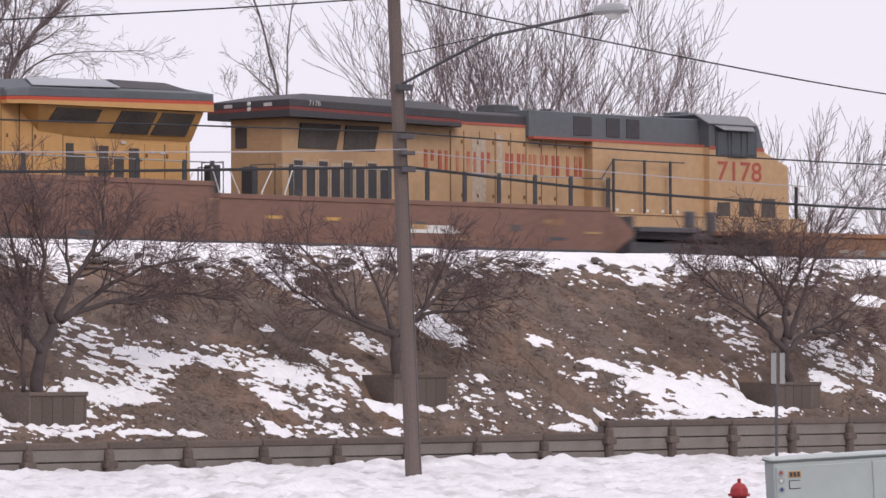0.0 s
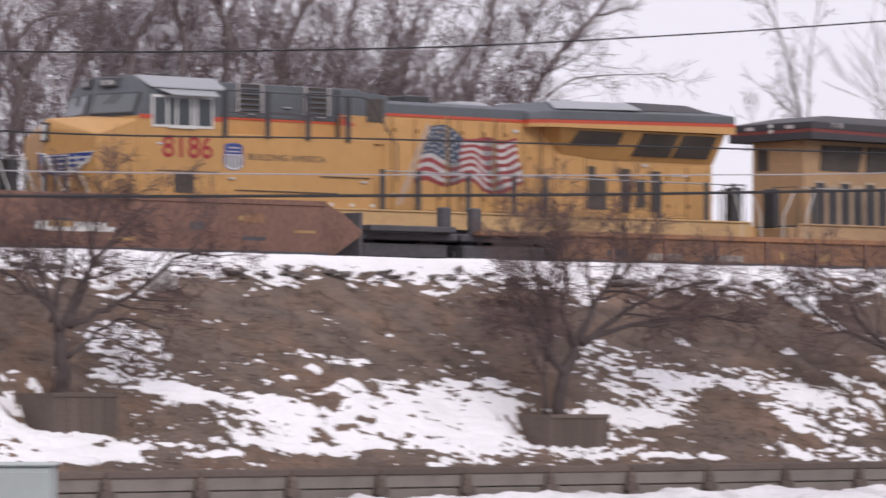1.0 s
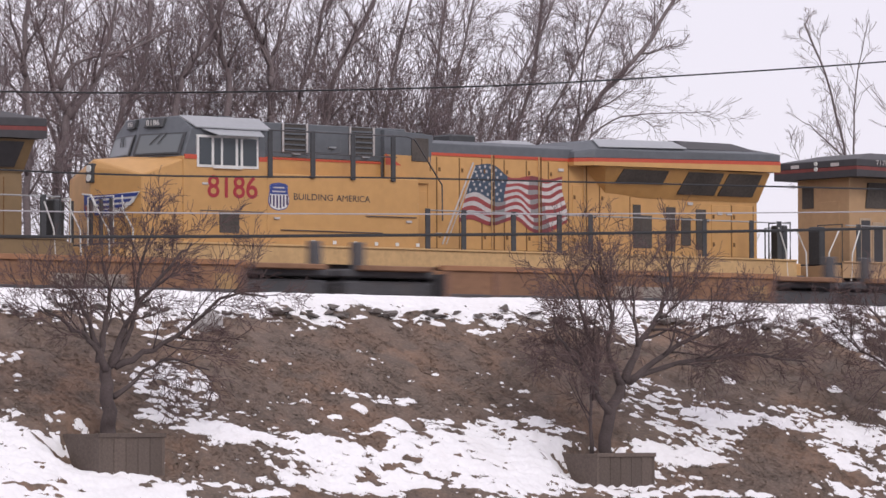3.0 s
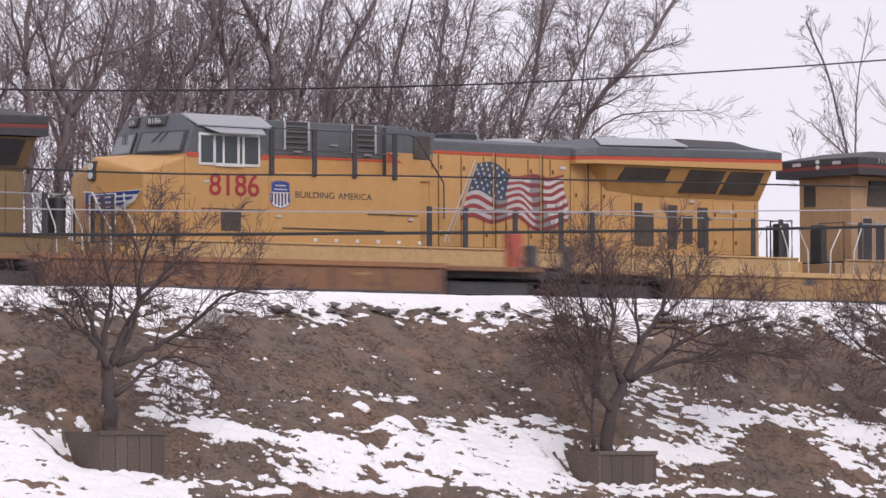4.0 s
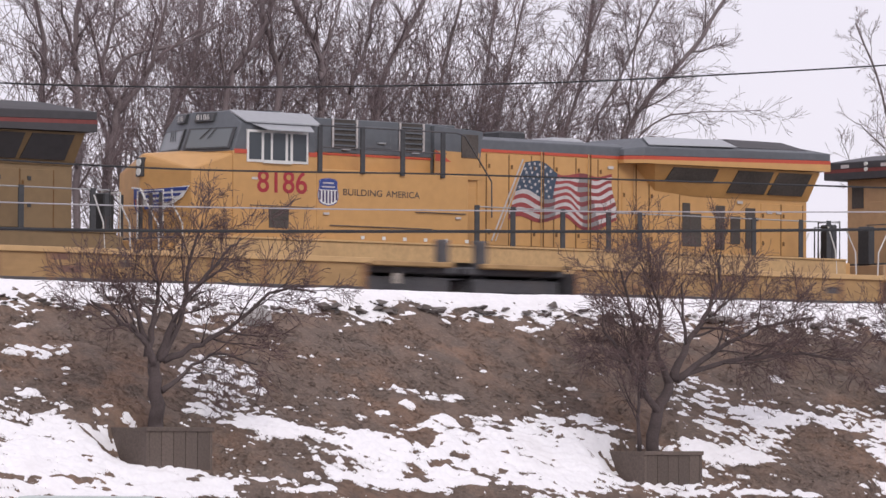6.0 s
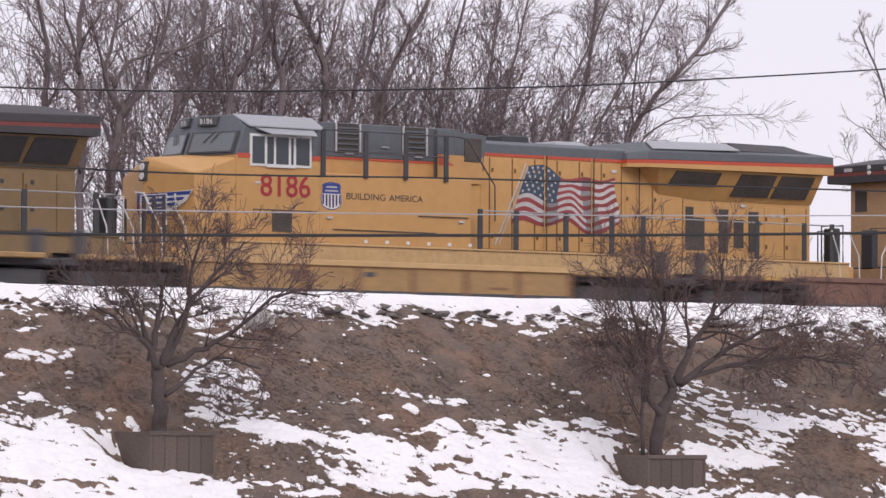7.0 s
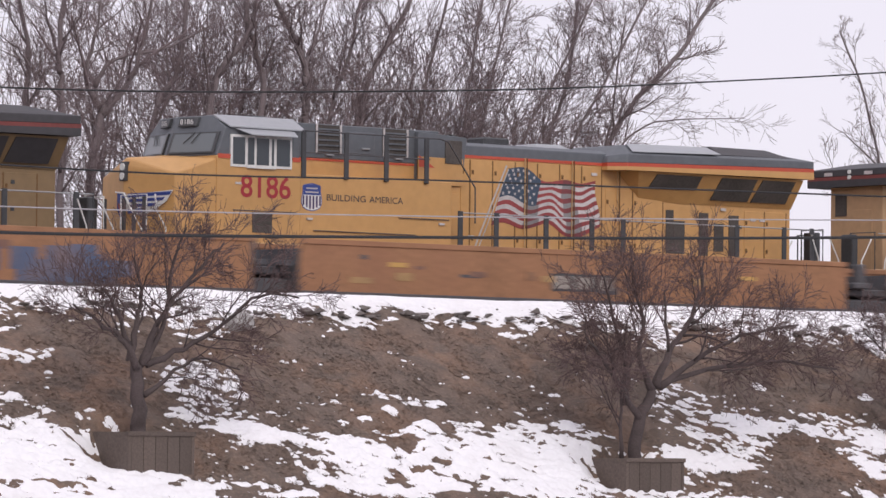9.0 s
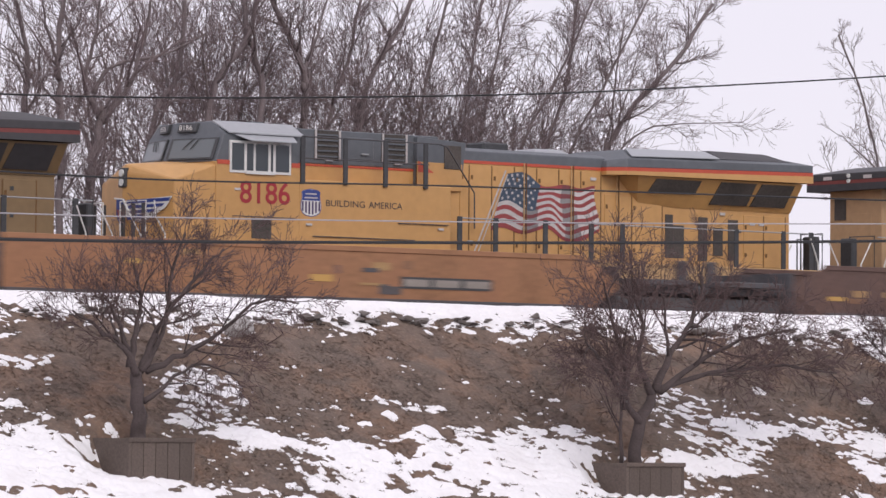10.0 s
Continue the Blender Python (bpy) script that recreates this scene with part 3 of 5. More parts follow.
def sign_post():
    s = thing("sign_post", (81.45, 67.8, float(road_z(81.45))), "steel sign post with two narrow white panels back to back", "sign")
    part("post", box(-0.03, 0.03, -0.03, 0.03, -0.3, 2.8, 0.005), "steel", s)
    for dx in (-0.16, 0.16):
        p = part("panel", box(-0.06, 0.06, -0.012, 0.012, 0, 0.72, 0.004), "signgrey", s)
        p.location, p.rotation_euler = (dx * 0.48, -0.05 - dx * 0.42, 2.02), (0, 0, radians(-44))


def hydrant():
    h = thing("fire_hydrant", (47.25, 40.0, -0.2), "red painted cast-iron fire hydrant with a domed bonnet", "fire hydrant")
    part("barrel", tube([(0, 0, 0), (0, 0, 0.06), (0, 0, 0.07), (0, 0, 0.62)], [0.16, 0.16, 0.105, 0.105], 16), "hydrant", h)
    part("bonnet", tube([(0, 0, 0.62), (0, 0, 0.655), (0, 0, 0.66), (0, 0, 0.73), (0, 0, 0.785), (0, 0, 0.805)], [0.15, 0.15, 0.125, 0.115, 0.075, 0.03], 16), "hydrant", h)
    part("nut", tube([(0, 0, 0.80), (0, 0, 0.86)], 0.026, 5), "hydrant", h)
    for a in (0, 90, 180):
        d = Vector((math.cos(radians(a + 220)), math.sin(radians(a + 220)), 0))
        part("outlet", tube([d * 0.08 + Vector((0, 0, 0.52)), d * 0.17 + Vector((0, 0, 0.52)), d * 0.175 + Vector((0, 0, 0.52)), d * 0.21 + Vector((0, 0, 0.52))], [0.05, 0.05, 0.065, 0.06], 10), "hydrant", h)


def equipment_cabinet(at, turn, size, marks):
    w, d, hgt = size
    c = thing("equipment_cabinet", at, "pale green-grey metal roadside equipment cabinet", "cabinet", "roadside cabinets")
    c.rotation_euler = (0, radians(-3.2 if marks else 0), radians(turn))
    part("plinth", box(-0.05, w + 0.05, -0.05, d + 0.05, -0.2, 0.08, 0.02), "concrete", c)
    part("body", box(0, w, 0, d, 0.08, hgt - 0.05, 0.015), "cabinet", c)
    part("lid", box(-0.03, w + 0.03, -0.03, d + 0.03, hgt - 0.05, hgt, 0.02), "cabinet", c)
    for k in range(2):
        part("door", box(0.03 + k * w / 2, w / 2 * (k + 1) - 0.015, -0.016, 0.0, 0.14, hgt - 0.1, 0.006), "cabinet", c)
    if marks:
        label_ = part("warning_label", box(0.17, 0.31, -0.022, -0.0165, hgt - 0.23, hgt - 0.16), "sticker", c, "dull orange warning label")
        for k in range(3):
            part("print_bar", box(0.185 + 0.042 * k, 0.215 + 0.042 * k, -0.025, -0.022, hgt - 0.22, hgt - 0.17), "black", label_)
        part("notice_frame", box(0.17, 0.30, -0.020, -0.0165, hgt - 0.36, hgt - 0.26), "black", c)
        part("notice", box(0.18, 0.30, -0.023, -0.020, hgt - 0.35, hgt - 0.27), "cabinet", c)
        for z, m in ((0.17, "white"), (0.26, "white"), (0.36, "blue")):
            seal = part("seal", tube([(0.085, -0.016, hgt - z), (0.085, -0.024, hgt - z)], 0.038, 12), "aluminium", c, "round seal on the cabinet door")
            part("seal_print", tube([(0.085, -0.024, hgt - z), (0.085, -0.027, hgt - z)], 0.02, 10), "fadedred" if z < 0.2 else m, seal)


retaining_wall()
utility_pole()
lines()
sign_post()
hydrant()
equipment_cabinet((39.61, 32.94, -0.2), -44, (2.2, 0.9, 1.34), True)
equipment_cabinet((27.75, 42.9, -0.2), -40, (1.4, 0.8, 1.57), False)


# ---- trees ----
def grow(rng, start, way, length, radius, level, levels, out, spread, rise, wiggle, kids, taper=0.45):
    """One branch and, by recursion, all that springs from it; out: rows of (points, radii, level)."""
    steps = max(3, int(5 - level * 0.5))
    p, d = Vector(start), Vector(way).normalized()
    pts, rad = [p.copy()], [radius]
    for i in range(steps):
        d = (d + Vector(rng.normal(0, wiggle, 3)) + Vector((0, 0, rise))).normalized()
        p = p + d * (length / steps)
        pts.append(p.copy())
        rad.append(radius * (1 - (1 - taper) * (i + 1) / steps))
    out.append((pts, rad, level))
    if level >= levels:
        return
    n = kids[level]
    for k in range(n):
        f = 0.25 + 0.75 * (k + rng.uniform(0.2, 0.9)) / n
        i = min(int(f * steps), steps - 1)
        q = pts[i].lerp(pts[i + 1], f * steps - i)
        dd = (pts[i + 1] - pts[i]).normalized()
        side = dd.orthogonal().normalized()
        side.rotate(Matrix.Rotation(rng.uniform(0, 2 * math.pi), 3, dd))
        a = radians(spread * rng.uniform(0.6, 1.3))
        way2 = dd * math.cos(a) + side * math.sin(a)
        r = rad[i] * (0.74 if radius > 0.2 else 0.58) * rng.uniform(0.7, 1.0)
        grow(rng, q, way2, length * rng.uniform(0.5, 0.78), r, level + 1, levels, out, spread, rise, wiggle, kids, taper)


def limbs(rows, least):
    """Tapered tubes, with fewer sides the thinner they are."""
    verts, faces = [], []
    for pts, rad, level in rows:
        sides = 7 if rad[0] > 0.08 else 5 if rad[0] > 0.03 else 3
        ring = None
        for i, p in enumerate(pts):
            along = (pts[min(i + 1, len(pts) - 1)] - pts[max(i - 1, 0)]).normalized()
            side = along.orthogonal().normalized()
            if ring is not None:
                side = (last_side - along * last_side.dot(along)).normalized()
            last_side = side
            up = along.cross(side)
            r = max(rad[i], least)
            k = len(verts)
            verts += [tuple(p + r * (math.cos(2 * math.pi * j / sides) * side + math.sin(2 * math.pi * j / sides) * up)) for j in range(sides)]
            if i in (0, len(pts) - 1) and r > 0.02:
                faces.append(tuple(k + j for j in (range(sides) if i else range(sides - 1, -1, -1))))
            if ring is not None:
                faces += [(ring + j, ring + (j + 1) % sides, k + (j + 1) % sides, k + j) for j in range(sides)]
            ring = k
    return verts, faces


def tree(name, at, label, category, group, seed, stems, levels, kids, spread, rise, wiggle, least, bark, twig, trunk_levels=1):
    """stems: rows of (way, length, radius)."""
    rng = np.random.RandomState(seed)
    rows = []
    for way, length, radius in stems:
        grow(rng, (rng.normal(0, 0.05), rng.normal(0, 0.05), -0.1), way, length, radius, 0, levels, rows, spread, rise, wiggle, kids)
    t = thing(name, at, label, category, group)
    raw("trunk", *limbs([r for r in rows if r[2] <= trunk_levels], least), bark, t, True)
    raw("crown", *limbs([r for r in rows if r[2] > trunk_levels], least), twig, t, True)
    return t


def planter(at, width, depth, height):
    p = thing("tree_planter", at, "weathered timber planter box dug into the snowy bank", "planter", "planters on the bank")
    n = 5
    for k in range(n):
        x0 = width * k / n
        part("plank", box(x0 + 0.004, x0 + width / n - 0.004, 0, 0.07, -height, -0.002 - 0.012 * (k % 2), 0.006), "wood", p)
    for x0 in (-0.07, width):
        part("side_board", prism([(0, 0), (0, -height), (depth, -height * 0.5), (depth, 0)], 0, 0.07, 0.004), "wood", p)
        p.children[-1].rotation_euler = (0, 0, radians(90))
        p.children[-1].location = (x0 + 0.07, 0, 0)
    part("top_rail", box(-0.09, width + 0.09, -0.03, 0.09, -0.075, 0.01, 0.008), "wood", p)
    part("soil", box(0.0, width, 0.08, depth, -height, -0.09), "grass", p, "bare brown soil")


for px_, py_, pz_, pw_, pd_ in PLANTERS:
    planter((px_, py_, pz_), pw_, pd_, 1.0)


def smooth_line(points, steps=4):
    """A soft line through a few points."""
    pts, out = [Vector(p) for p in points], []
    for i in range(len(pts) - 1):
        a, b = pts[i], pts[i + 1]
        ta = (b - pts[i - 1]) / 2 if i else b - a
        tb = (pts[i + 2] - a) / 2 if i + 2 < len(pts) else b - a
        for k in range(steps):
            f = k / steps
            out.append((2 * f**3 - 3 * f**2 + 1) * a + (f**3 - 2 * f**2 + f) * ta + (-2 * f**3 + 3 * f**2) * b + (f**3 - f**2) * tb)
    return out + [pts[-1]]


def limb(rng, rows, radius, points, depth, level, gap, reach, levels, spread, rise, wiggle, kids, bare=0.25):
    """A limb along points in x and z, swerving in y by depth, with side branches about every gap metres beyond its bare foot."""
    n = len(points)
    pts = smooth_line([(x, depth * (i / (n - 1)) ** 1.3, z) for i, (x, z) in enumerate(points)])
    pts = [p + Vector(rng.normal(0, 0.012 + 0.1 * radius, 3)) if 0 < i < len(pts) - 1 else p for i, p in enumerate(pts)]
    m = len(pts)
    rad = [radius * (1 - (0.72 if level else 0.4) * i / (m - 1)) * (1 + (0.4 * math.exp(-8 * i / m) if level else 0)) for i in range(m)]
    rows.append((pts, rad, level))
    if not gap:
        return
    far = [0.0]
    for a, b in zip(pts, pts[1:]):
        far.append(far[-1] + (b - a).length)
    s = far[-1] * bare
    while s < far[-1]:
        i = max(k for k in range(m - 1) if far[k] <= s)
        q = pts[i].lerp(pts[i + 1], (s - far[i]) / max(far[i + 1] - far[i], 1e-6))
        along = (pts[i + 1] - pts[i]).normalized()
        side = along.orthogonal().normalized()
        side.rotate(Matrix.Rotation(rng.uniform(0, 2 * math.pi), 3, along))
        a = radians(spread * rng.uniform(0.6, 1.3))
        grow(rng, q, along * math.cos(a) + side * math.sin(a), reach * rng.uniform(0.6, 1.15) * (1.1 - 0.5 * s / far[-1]), rad[i] * rng.uniform(0.4, 0.62), level + 1, levels, rows, spread, rise, wiggle, kids, 0.4)
        s += gap * rng.uniform(0.6, 1.4)


PLANTER_LIMBS = [  # for each planter tree: radius of the limb, then its line in x and z from the foot
    [(0.19, [(0.00, 0.00), (-0.00, 0.73), (-0.05, 1.37)]),
     (0.07, [(-0.05, 1.30), (-0.35, 1.80), (-0.86, 2.08), (-1.64, 2.49)]),
     (0.07, [(-0.18, 1.44), (-0.09, 2.09), (0.08, 2.66), (-0.09, 3.44)]),
     (0.07, [(0.09, 1.37), (0.33, 2.03), (0.77, 2.68), (1.38, 3.34), (1.83, 3.78)]),
     (0.06, [(0.17, 1.38), (0.95, 1.67), (1.74, 2.18), (2.46, 2.78), (3.18, 2.73)]),
     (0.05, [(0.13, 0.79), (0.78, 1.17), (1.57, 1.54), (2.64, 1.33)]),
     (0.06, [(0.03, 1.37), (0.52, 2.09), (0.69, 3.32), (0.94, 4.05)]),
     (0.05, [(-0.18, 1.66), (-0.79, 2.65), (-1.22, 2.78)])],
    [(0.17, [(0.00, 0.00), (0.17, 0.88), (0.49, 1.50)]),
     (0.07, [(0.17, 0.88), (-0.43, 1.41), (-1.25, 2.10), (-2.04, 2.55)]),
     (0.07, [(-0.23, 1.19), (-0.34, 2.11), (-0.83, 3.02), (-1.25, 3.79)]),
     (0.07, [(0.49, 1.50), (0.17, 2.19), (0.38, 3.04), (-0.03, 3.97)]),
     (0.08, [(0.59, 1.58), (1.00, 2.28), (1.62, 2.91), (2.04, 3.62), (2.26, 4.26)]),
     (0.07, [(0.69, 1.58), (1.62, 2.14), (2.89, 2.70), (4.39, 2.96)]),
     (0.06, [(0.69, 1.58), (2.04, 1.99), (3.96, 2.16), (5.35, 2.03)]),
     (0.04, [(-0.34, 0.00), (-0.43, 1.10), (-0.54, 1.73), (-1.05, 2.41)])],
    [(0.13, [(0.00, 0.00), (-0.07, 0.74), (-0.11, 1.06)]),
     (0.07, [(-0.13, 1.00), (-0.85, 1.25), (-1.48, 1.75), (-1.74, 2.38), (-2.27, 3.00)]),
     (0.06, [(-0.09, 1.00), (-0.21, 1.89), (-0.36, 2.91)]),
     (0.06, [(-0.03, 1.00), (0.51, 1.38), (0.98, 2.16), (1.29, 2.94)]),
     (0.06, [(0.06, 1.00), (1.07, 1.45), (2.56, 1.56), (3.90, 1.67)]),
     (0.05, [(0.33, 1.19), (1.81, 2.17), (3.32, 2.84)]),
     (0.05, [(-0.40, 1.06), (-1.48, 1.37), (-2.54, 1.86), (-3.32, 2.54)])],
    [(0.13, [(0.00, 0.00), (-0.08, 0.76), (-0.17, 1.18)]),
     (0.07, [(-0.13, 0.83), (-0.73, 1.32), (-1.58, 1.93), (-2.43, 2.27), (-3.47, 2.94)]),
     (0.05, [(-0.62, 1.32), (-1.16, 1.80), (-0.94, 2.56), (-1.36, 3.31)]),
     (0.07, [(-0.08, 1.18), (-0.18, 2.15), (0.15, 2.85), (0.04, 3.55)]),
     (0.07, [(0.03, 1.18), (0.58, 2.02), (1.02, 2.87), (1.69, 3.58)]),
     (0.06, [(0.00, 0.83), (0.79, 1.32), (1.90, 1.61), (3.37, 2.33)]),
     (0.05, [(1.01, 1.33), (2.35, 1.33), (3.82, 1.55)]),
     (0.05, [(0.08, 1.74), (-0.72, 2.84), (-1.79, 3.51)])],
]
TREE_SEEDS = [(3, 1.2, 0.30), (8, 1.35, 0.26), (5, 1.3, 0.26), (12, 1.3, 0.26)]  # seed, reach of the side branches, gap between them
for k, (seed, reach, gap) in enumerate(TREE_SEEDS):
    px_, py_, pz_, pw_, pd_ = PLANTERS[k]
    rng = np.random.RandomState(seed)
    rows = []
    for j, (radius, points) in enumerate(PLANTER_LIMBS[k]):
        if j == 0:
            limb(rng, rows, radius, [(points[0][0], -0.25)] + points, 0.0, 0, 0, 0, 0, 0, 0, 0, [])
        else:
            limb(rng, rows, radius, points, rng.uniform(-0.9, 0.9), 1, gap, reach, 5, 38, 0.015, 0.14, [0, 0, 5, 4, 4, 0])
    foot = (49.52, 61.76, 72.89, 86.01)[k]
    t = thing("planter_tree", (foot, py_ + 0.6, pz_ - 0.08), "small bare spreading tree with dense red-brown twigs, growing in a planter", "tree", "planter trees")
    raw("trunk", *limbs([r for r in rows if r[2] <= 2], 0.008), "shrubbark", t, True)
    raw("crown", *limbs([r for r in rows if r[2] > 2], 0.005), "twig", t, True)

# the old trees behind the flag unit: foot, then radius and line in x and z from the foot of each limb
OLD_TREES = [
    (64.2, 95.5, 101, 0.6, 2.0, [(0.17, [(0, 0), (0.1, 4.4), (0.3, 5.8), (0.5, 6.7)]), (0.11, [(0.4, 6.3), (1.1, 7.1), (1.5, 8.3), (1.6, 10.1)]), (0.07, [(0.2, 7.0), (0.7, 7.7), (2.5, 8.2), (3.9, 9.0)]), (0.09, [(0.3, 6.5), (-0.1, 7.2), (0.0, 8.2), (0.2, 10.0)])]),
    (63.4, 95.6, 102, 0.6, 1.8, [(0.12, [(0, 0), (0.1, 4.3), (0.1, 6.2), (0.0, 7.2), (0.0, 8.2), (0.2, 9.9)]), (0.07, [(0.0, 7.3), (-0.2, 7.8), (-0.7, 8.6), (-1.1, 9.7)])]),
    (62.2, 95.3, 103, 0.6, 1.8, [(0.10, [(0, 0), (0.1, 4.3), (0.0, 6.6), (0.1, 7.6), (-0.1, 8.4), (-0.5, 9.8)]), (0.05, [(0.1, 7.3), (-0.3, 7.7), (-1.2, 8.1)])]),
    (66.3, 96.0, 104, 0.5, 1.8, [(0.11, [(0, 0), (0.1, 4.4), (0.3, 6.5), (0.9, 7.4), (1.2, 8.4), (1.3, 10.2)])]),
    (67.5, 95.4, 105, 0.5, 1.9, [(0.12, [(0, 0), (0.1, 4.5), (0.4, 6.5), (0.8, 7.7), (1.7, 8.7), (2.0, 10.3)])]),
    (69.7, 95.6, 106, 0.5, 1.9, [(0.13, [(0, 0), (0.0, 4.5), (0.0, 6.5), (0.1, 7.5), (-0.4, 8.8), (-0.7, 10.3)])]),
    (71.2, 95.5, 107, 0.5, 1.9, [(0.13, [(0, 0), (0.0, 4.6), (-0.1, 6.6), (-0.1, 7.7), (-0.5, 8.6), (-1.3, 10.0)]), (0.08, [(-0.1, 7.4), (0.0, 8.0), (0.6, 9.0), (1.2, 10.3)])]),
    (73.0, 96.5, 108, 0.45, 1.8, [(0.11, [(0, 0), (0.4, 4.7), (0.7, 6.7), (1.0, 7.9), (1.8, 9.1), (2.7, 10.6)]), (0.08, [(-0.6, 0), (-0.6, 4.7), (-0.3, 7.0), (0.3, 8.4), (0.8, 10.5)])]),
    (75.9, 96.5, 109, 0.5, 1.5, [(0.07, [(-0.8, 0), (-0.7, 4.8), (-0.3, 6.5), (0.2, 8.4), (0.9, 10.7)]), (0.06, [(0, 0), (0.9, 4.8), (1.5, 6.6), (1.9, 8.4), (2.5, 10.8)]), (0.06, [(0.3, 0), (1.7, 4.9), (2.1, 6.4), (2.6, 8.2), (3.5, 10.9)])]),
    (78.0, 96.3, 110, 0.5, 1.5, [(0.06, [(-0.2, 0), (0.4, 4.9), (1.2, 6.5), (2.5, 8.4), (3.9, 10.9)]), (0.08, [(0, 0), (1.8, 4.9), (2.3, 6.5), (3.1, 8.0), (3.8, 10.9)]), (0.06, [(0.4, 0), (2.3, 4.9), (2.8, 6.5), (4.1, 8.7), (5.3, 10.8)])]),
    (81.0, 96.5, 111, 0.45, 1.5, [(0.10, [(0, 0), (0.7, 5.0), (1.4, 6.4), (2.5, 7.8), (4.0, 9.1), (5.4, 10.8)]), (0.045, [(1.2, 0), (1.4, 5.0), (1.5, 6.6), (1.6, 8.2), (1.9, 10.1)]), (0.045, [(0.7, 4.8), (2.0, 6.6), (3.3, 7.2), (6.0, 7.4)]), (0.04, [(1.7, 6.8), (2.3, 8.1), (2.8, 9.4)]), (0.04, [(2.5, 7.8), (3.8, 8.5), (5.5, 9.5)])]),
    (92.3, 95.5, 112, 0.45, 1.0, [(0.055, [(0, 0), (-0.2, 5.0), (-0.3, 6.3), (-0.6, 7.4), (-1.1, 8.7), (-1.9, 10.1)]), (0.045, [(0.0, 3.0), (-0.1, 5.8), (-0.2, 8.3), (0.1, 10.3)]), (0.03, [(-0.3, 6.2), (-1.4, 7.0), (-2.1, 7.4)]), (0.03, [(-0.2, 3.0), (-1.6, 5.1), (-2.3, 5.9), (-2.9, 6.8)])]),
]
for x, y, seed, gap, reach, lines_ in OLD_TREES:
    rng = np.random.RandomState(seed)
    rows = []
    for j, (radius, points) in enumerate(lines_):
        foot_bare = 0.42 if points[0][1] == 0 else 0.15
        limb(rng, rows, radius * 0.88, points, rng.uniform(-0.8, 0.8) if j else 0.0, 0 if points[0][1] == 0 else 1, gap, reach, 4, 36, 0.05, 0.13, [5, 5, 4, 4, 0] if x < 90 else [3, 3, 3, 3, 0], foot_bare)
    t = thing("bare_tree", (x, y, RAIL - 0.9), "tall leafless winter tree with crooked forking limbs behind the tracks", "tree", "trees behind the tracks")
    raw("trunk", *limbs([r for r in rows if r[2] <= 1], 0.008), "bark", t, True)
    raw("crown", *limbs([r for r in rows if r[2] > 1], 0.0055), "palebark", t, True)

BIG = [  # x, y, height, stems, fan sideways, lean, stem radius, seed
    (62.6, 99.0, 3.8, 4, 0.4, 0.0, 0.06, 23), (65.6, 99.5, 3.8, 4, 0.4, 0.0, 0.06, 24), (70.5, 101.0, 7.4, 3, 0.45, 0.05, 0.12, 21), (73.2, 98.5, 6.4, 4, 0.4, 0.1, 0.10, 22),
    (76.4, 98.0, 5.0, 4, 0.35, 0.3, 0.09, 6), (78.2, 98.5, 5.0, 4, 0.3, 0.25, 0.09, 7), (79.4, 97.5, 4.0, 4, 0.3, 0.3, 0.08, 8),
    (70.0, 98.0, 5.4, 4, 0.4, 0.0, 0.08, 27), (73.0, 99.5, 6.2, 5, 0.4, 0.1, 0.08, 28), (75.5, 98.8, 6.2, 5, 0.3, 0.2, 0.08, 29), (70.8, 100.5, 6.6, 4, 0.4, 0.05, 0.08, 30), (66.0, 103.0, 7.4, 3, 0.4, 0.0, 0.12, 9), (74.0, 104.0, 6.8, 3, 0.3, 0.1, 0.12, 10), (57.0, 99.0, 6.8, 2, 0.3, 0.0, 0.2, 11),
    (98.6, 96.0, 5.4, 4, 0.10, 0.10, 0.11, 12), (100.0, 95.0, 5.6, 4, 0.2, 0.05, 0.13, 13), (102.5, 96.0, 6.0, 4, 0.25, 0.0, 0.11, 14), (105.0, 95.5, 5.6, 4, 0.3, 0.0, 0.12, 15),
    (109.0, 96.0, 5.2, 4, 0.3, 0.1, 0.12, 16), (116.5, 96.0, 3.8, 3, 0.22, 0.05, 0.09, 17), (122.5, 97.0, 3.2, 2, 0.25, 0.0, 0.08, 18), (112.0, 99.0, 3.2, 2, 0.25, 0.0, 0.07, 19),
]
for x, y, height, count, fan, lean, radius, seed in BIG:
    stems = []
    for k in range(count):
        s = (k - (count - 1) / 2) / max(count - 1, 1)
        stems.append(((lean + 2 * fan * s, 0.25 * math.sin(k * 2.3 + seed), 1.0), height * (1 - 0.12 * (k % 2)), radius * (1 - 0.2 * (k % 2))))
    sparse = 11 < seed < 20
    tree("bare_tree", (x, y, RAIL - 0.9), "tall leafless winter tree with several forking stems behind the tracks", "tree", "trees behind the tracks",
         seed + 40, stems, 4, [3, 4, 4, 3] if sparse else [4, 4, 4, 3], 24 if sparse else 30, 0.06, 0.08 if sparse else 0.17, 0.008, "bark", "palebark")


# ---- tracks ----
def track(y0, name):
    for dy in (-0.72, 0.72):
        tagged(part(name, box(-240, 400, y0 + dy - 0.036, y0 + dy + 0.036, RAIL - 0.16, RAIL, 0.01), "rail"), "worn steel running rail on ballast", "rail", kind="structure")
    bm = bmesh.new()
    x = 36.0
    while x < 118:
        box(x, x + 0.22, y0 - 1.3, y0 + 1.3, RAIL - 0.33, RAIL - 0.165, bm=bm)
        x += 0.5
    tagged(part("sleepers", bm, "wood"), "rows of dark timber sleepers under the rails", "sleepers", kind="stuff")


track(NEAR_TRACK, "near_rail")
track(FAR_TRACK, "far_rail")


# ---- locomotives ----
LENGTH = 22.3


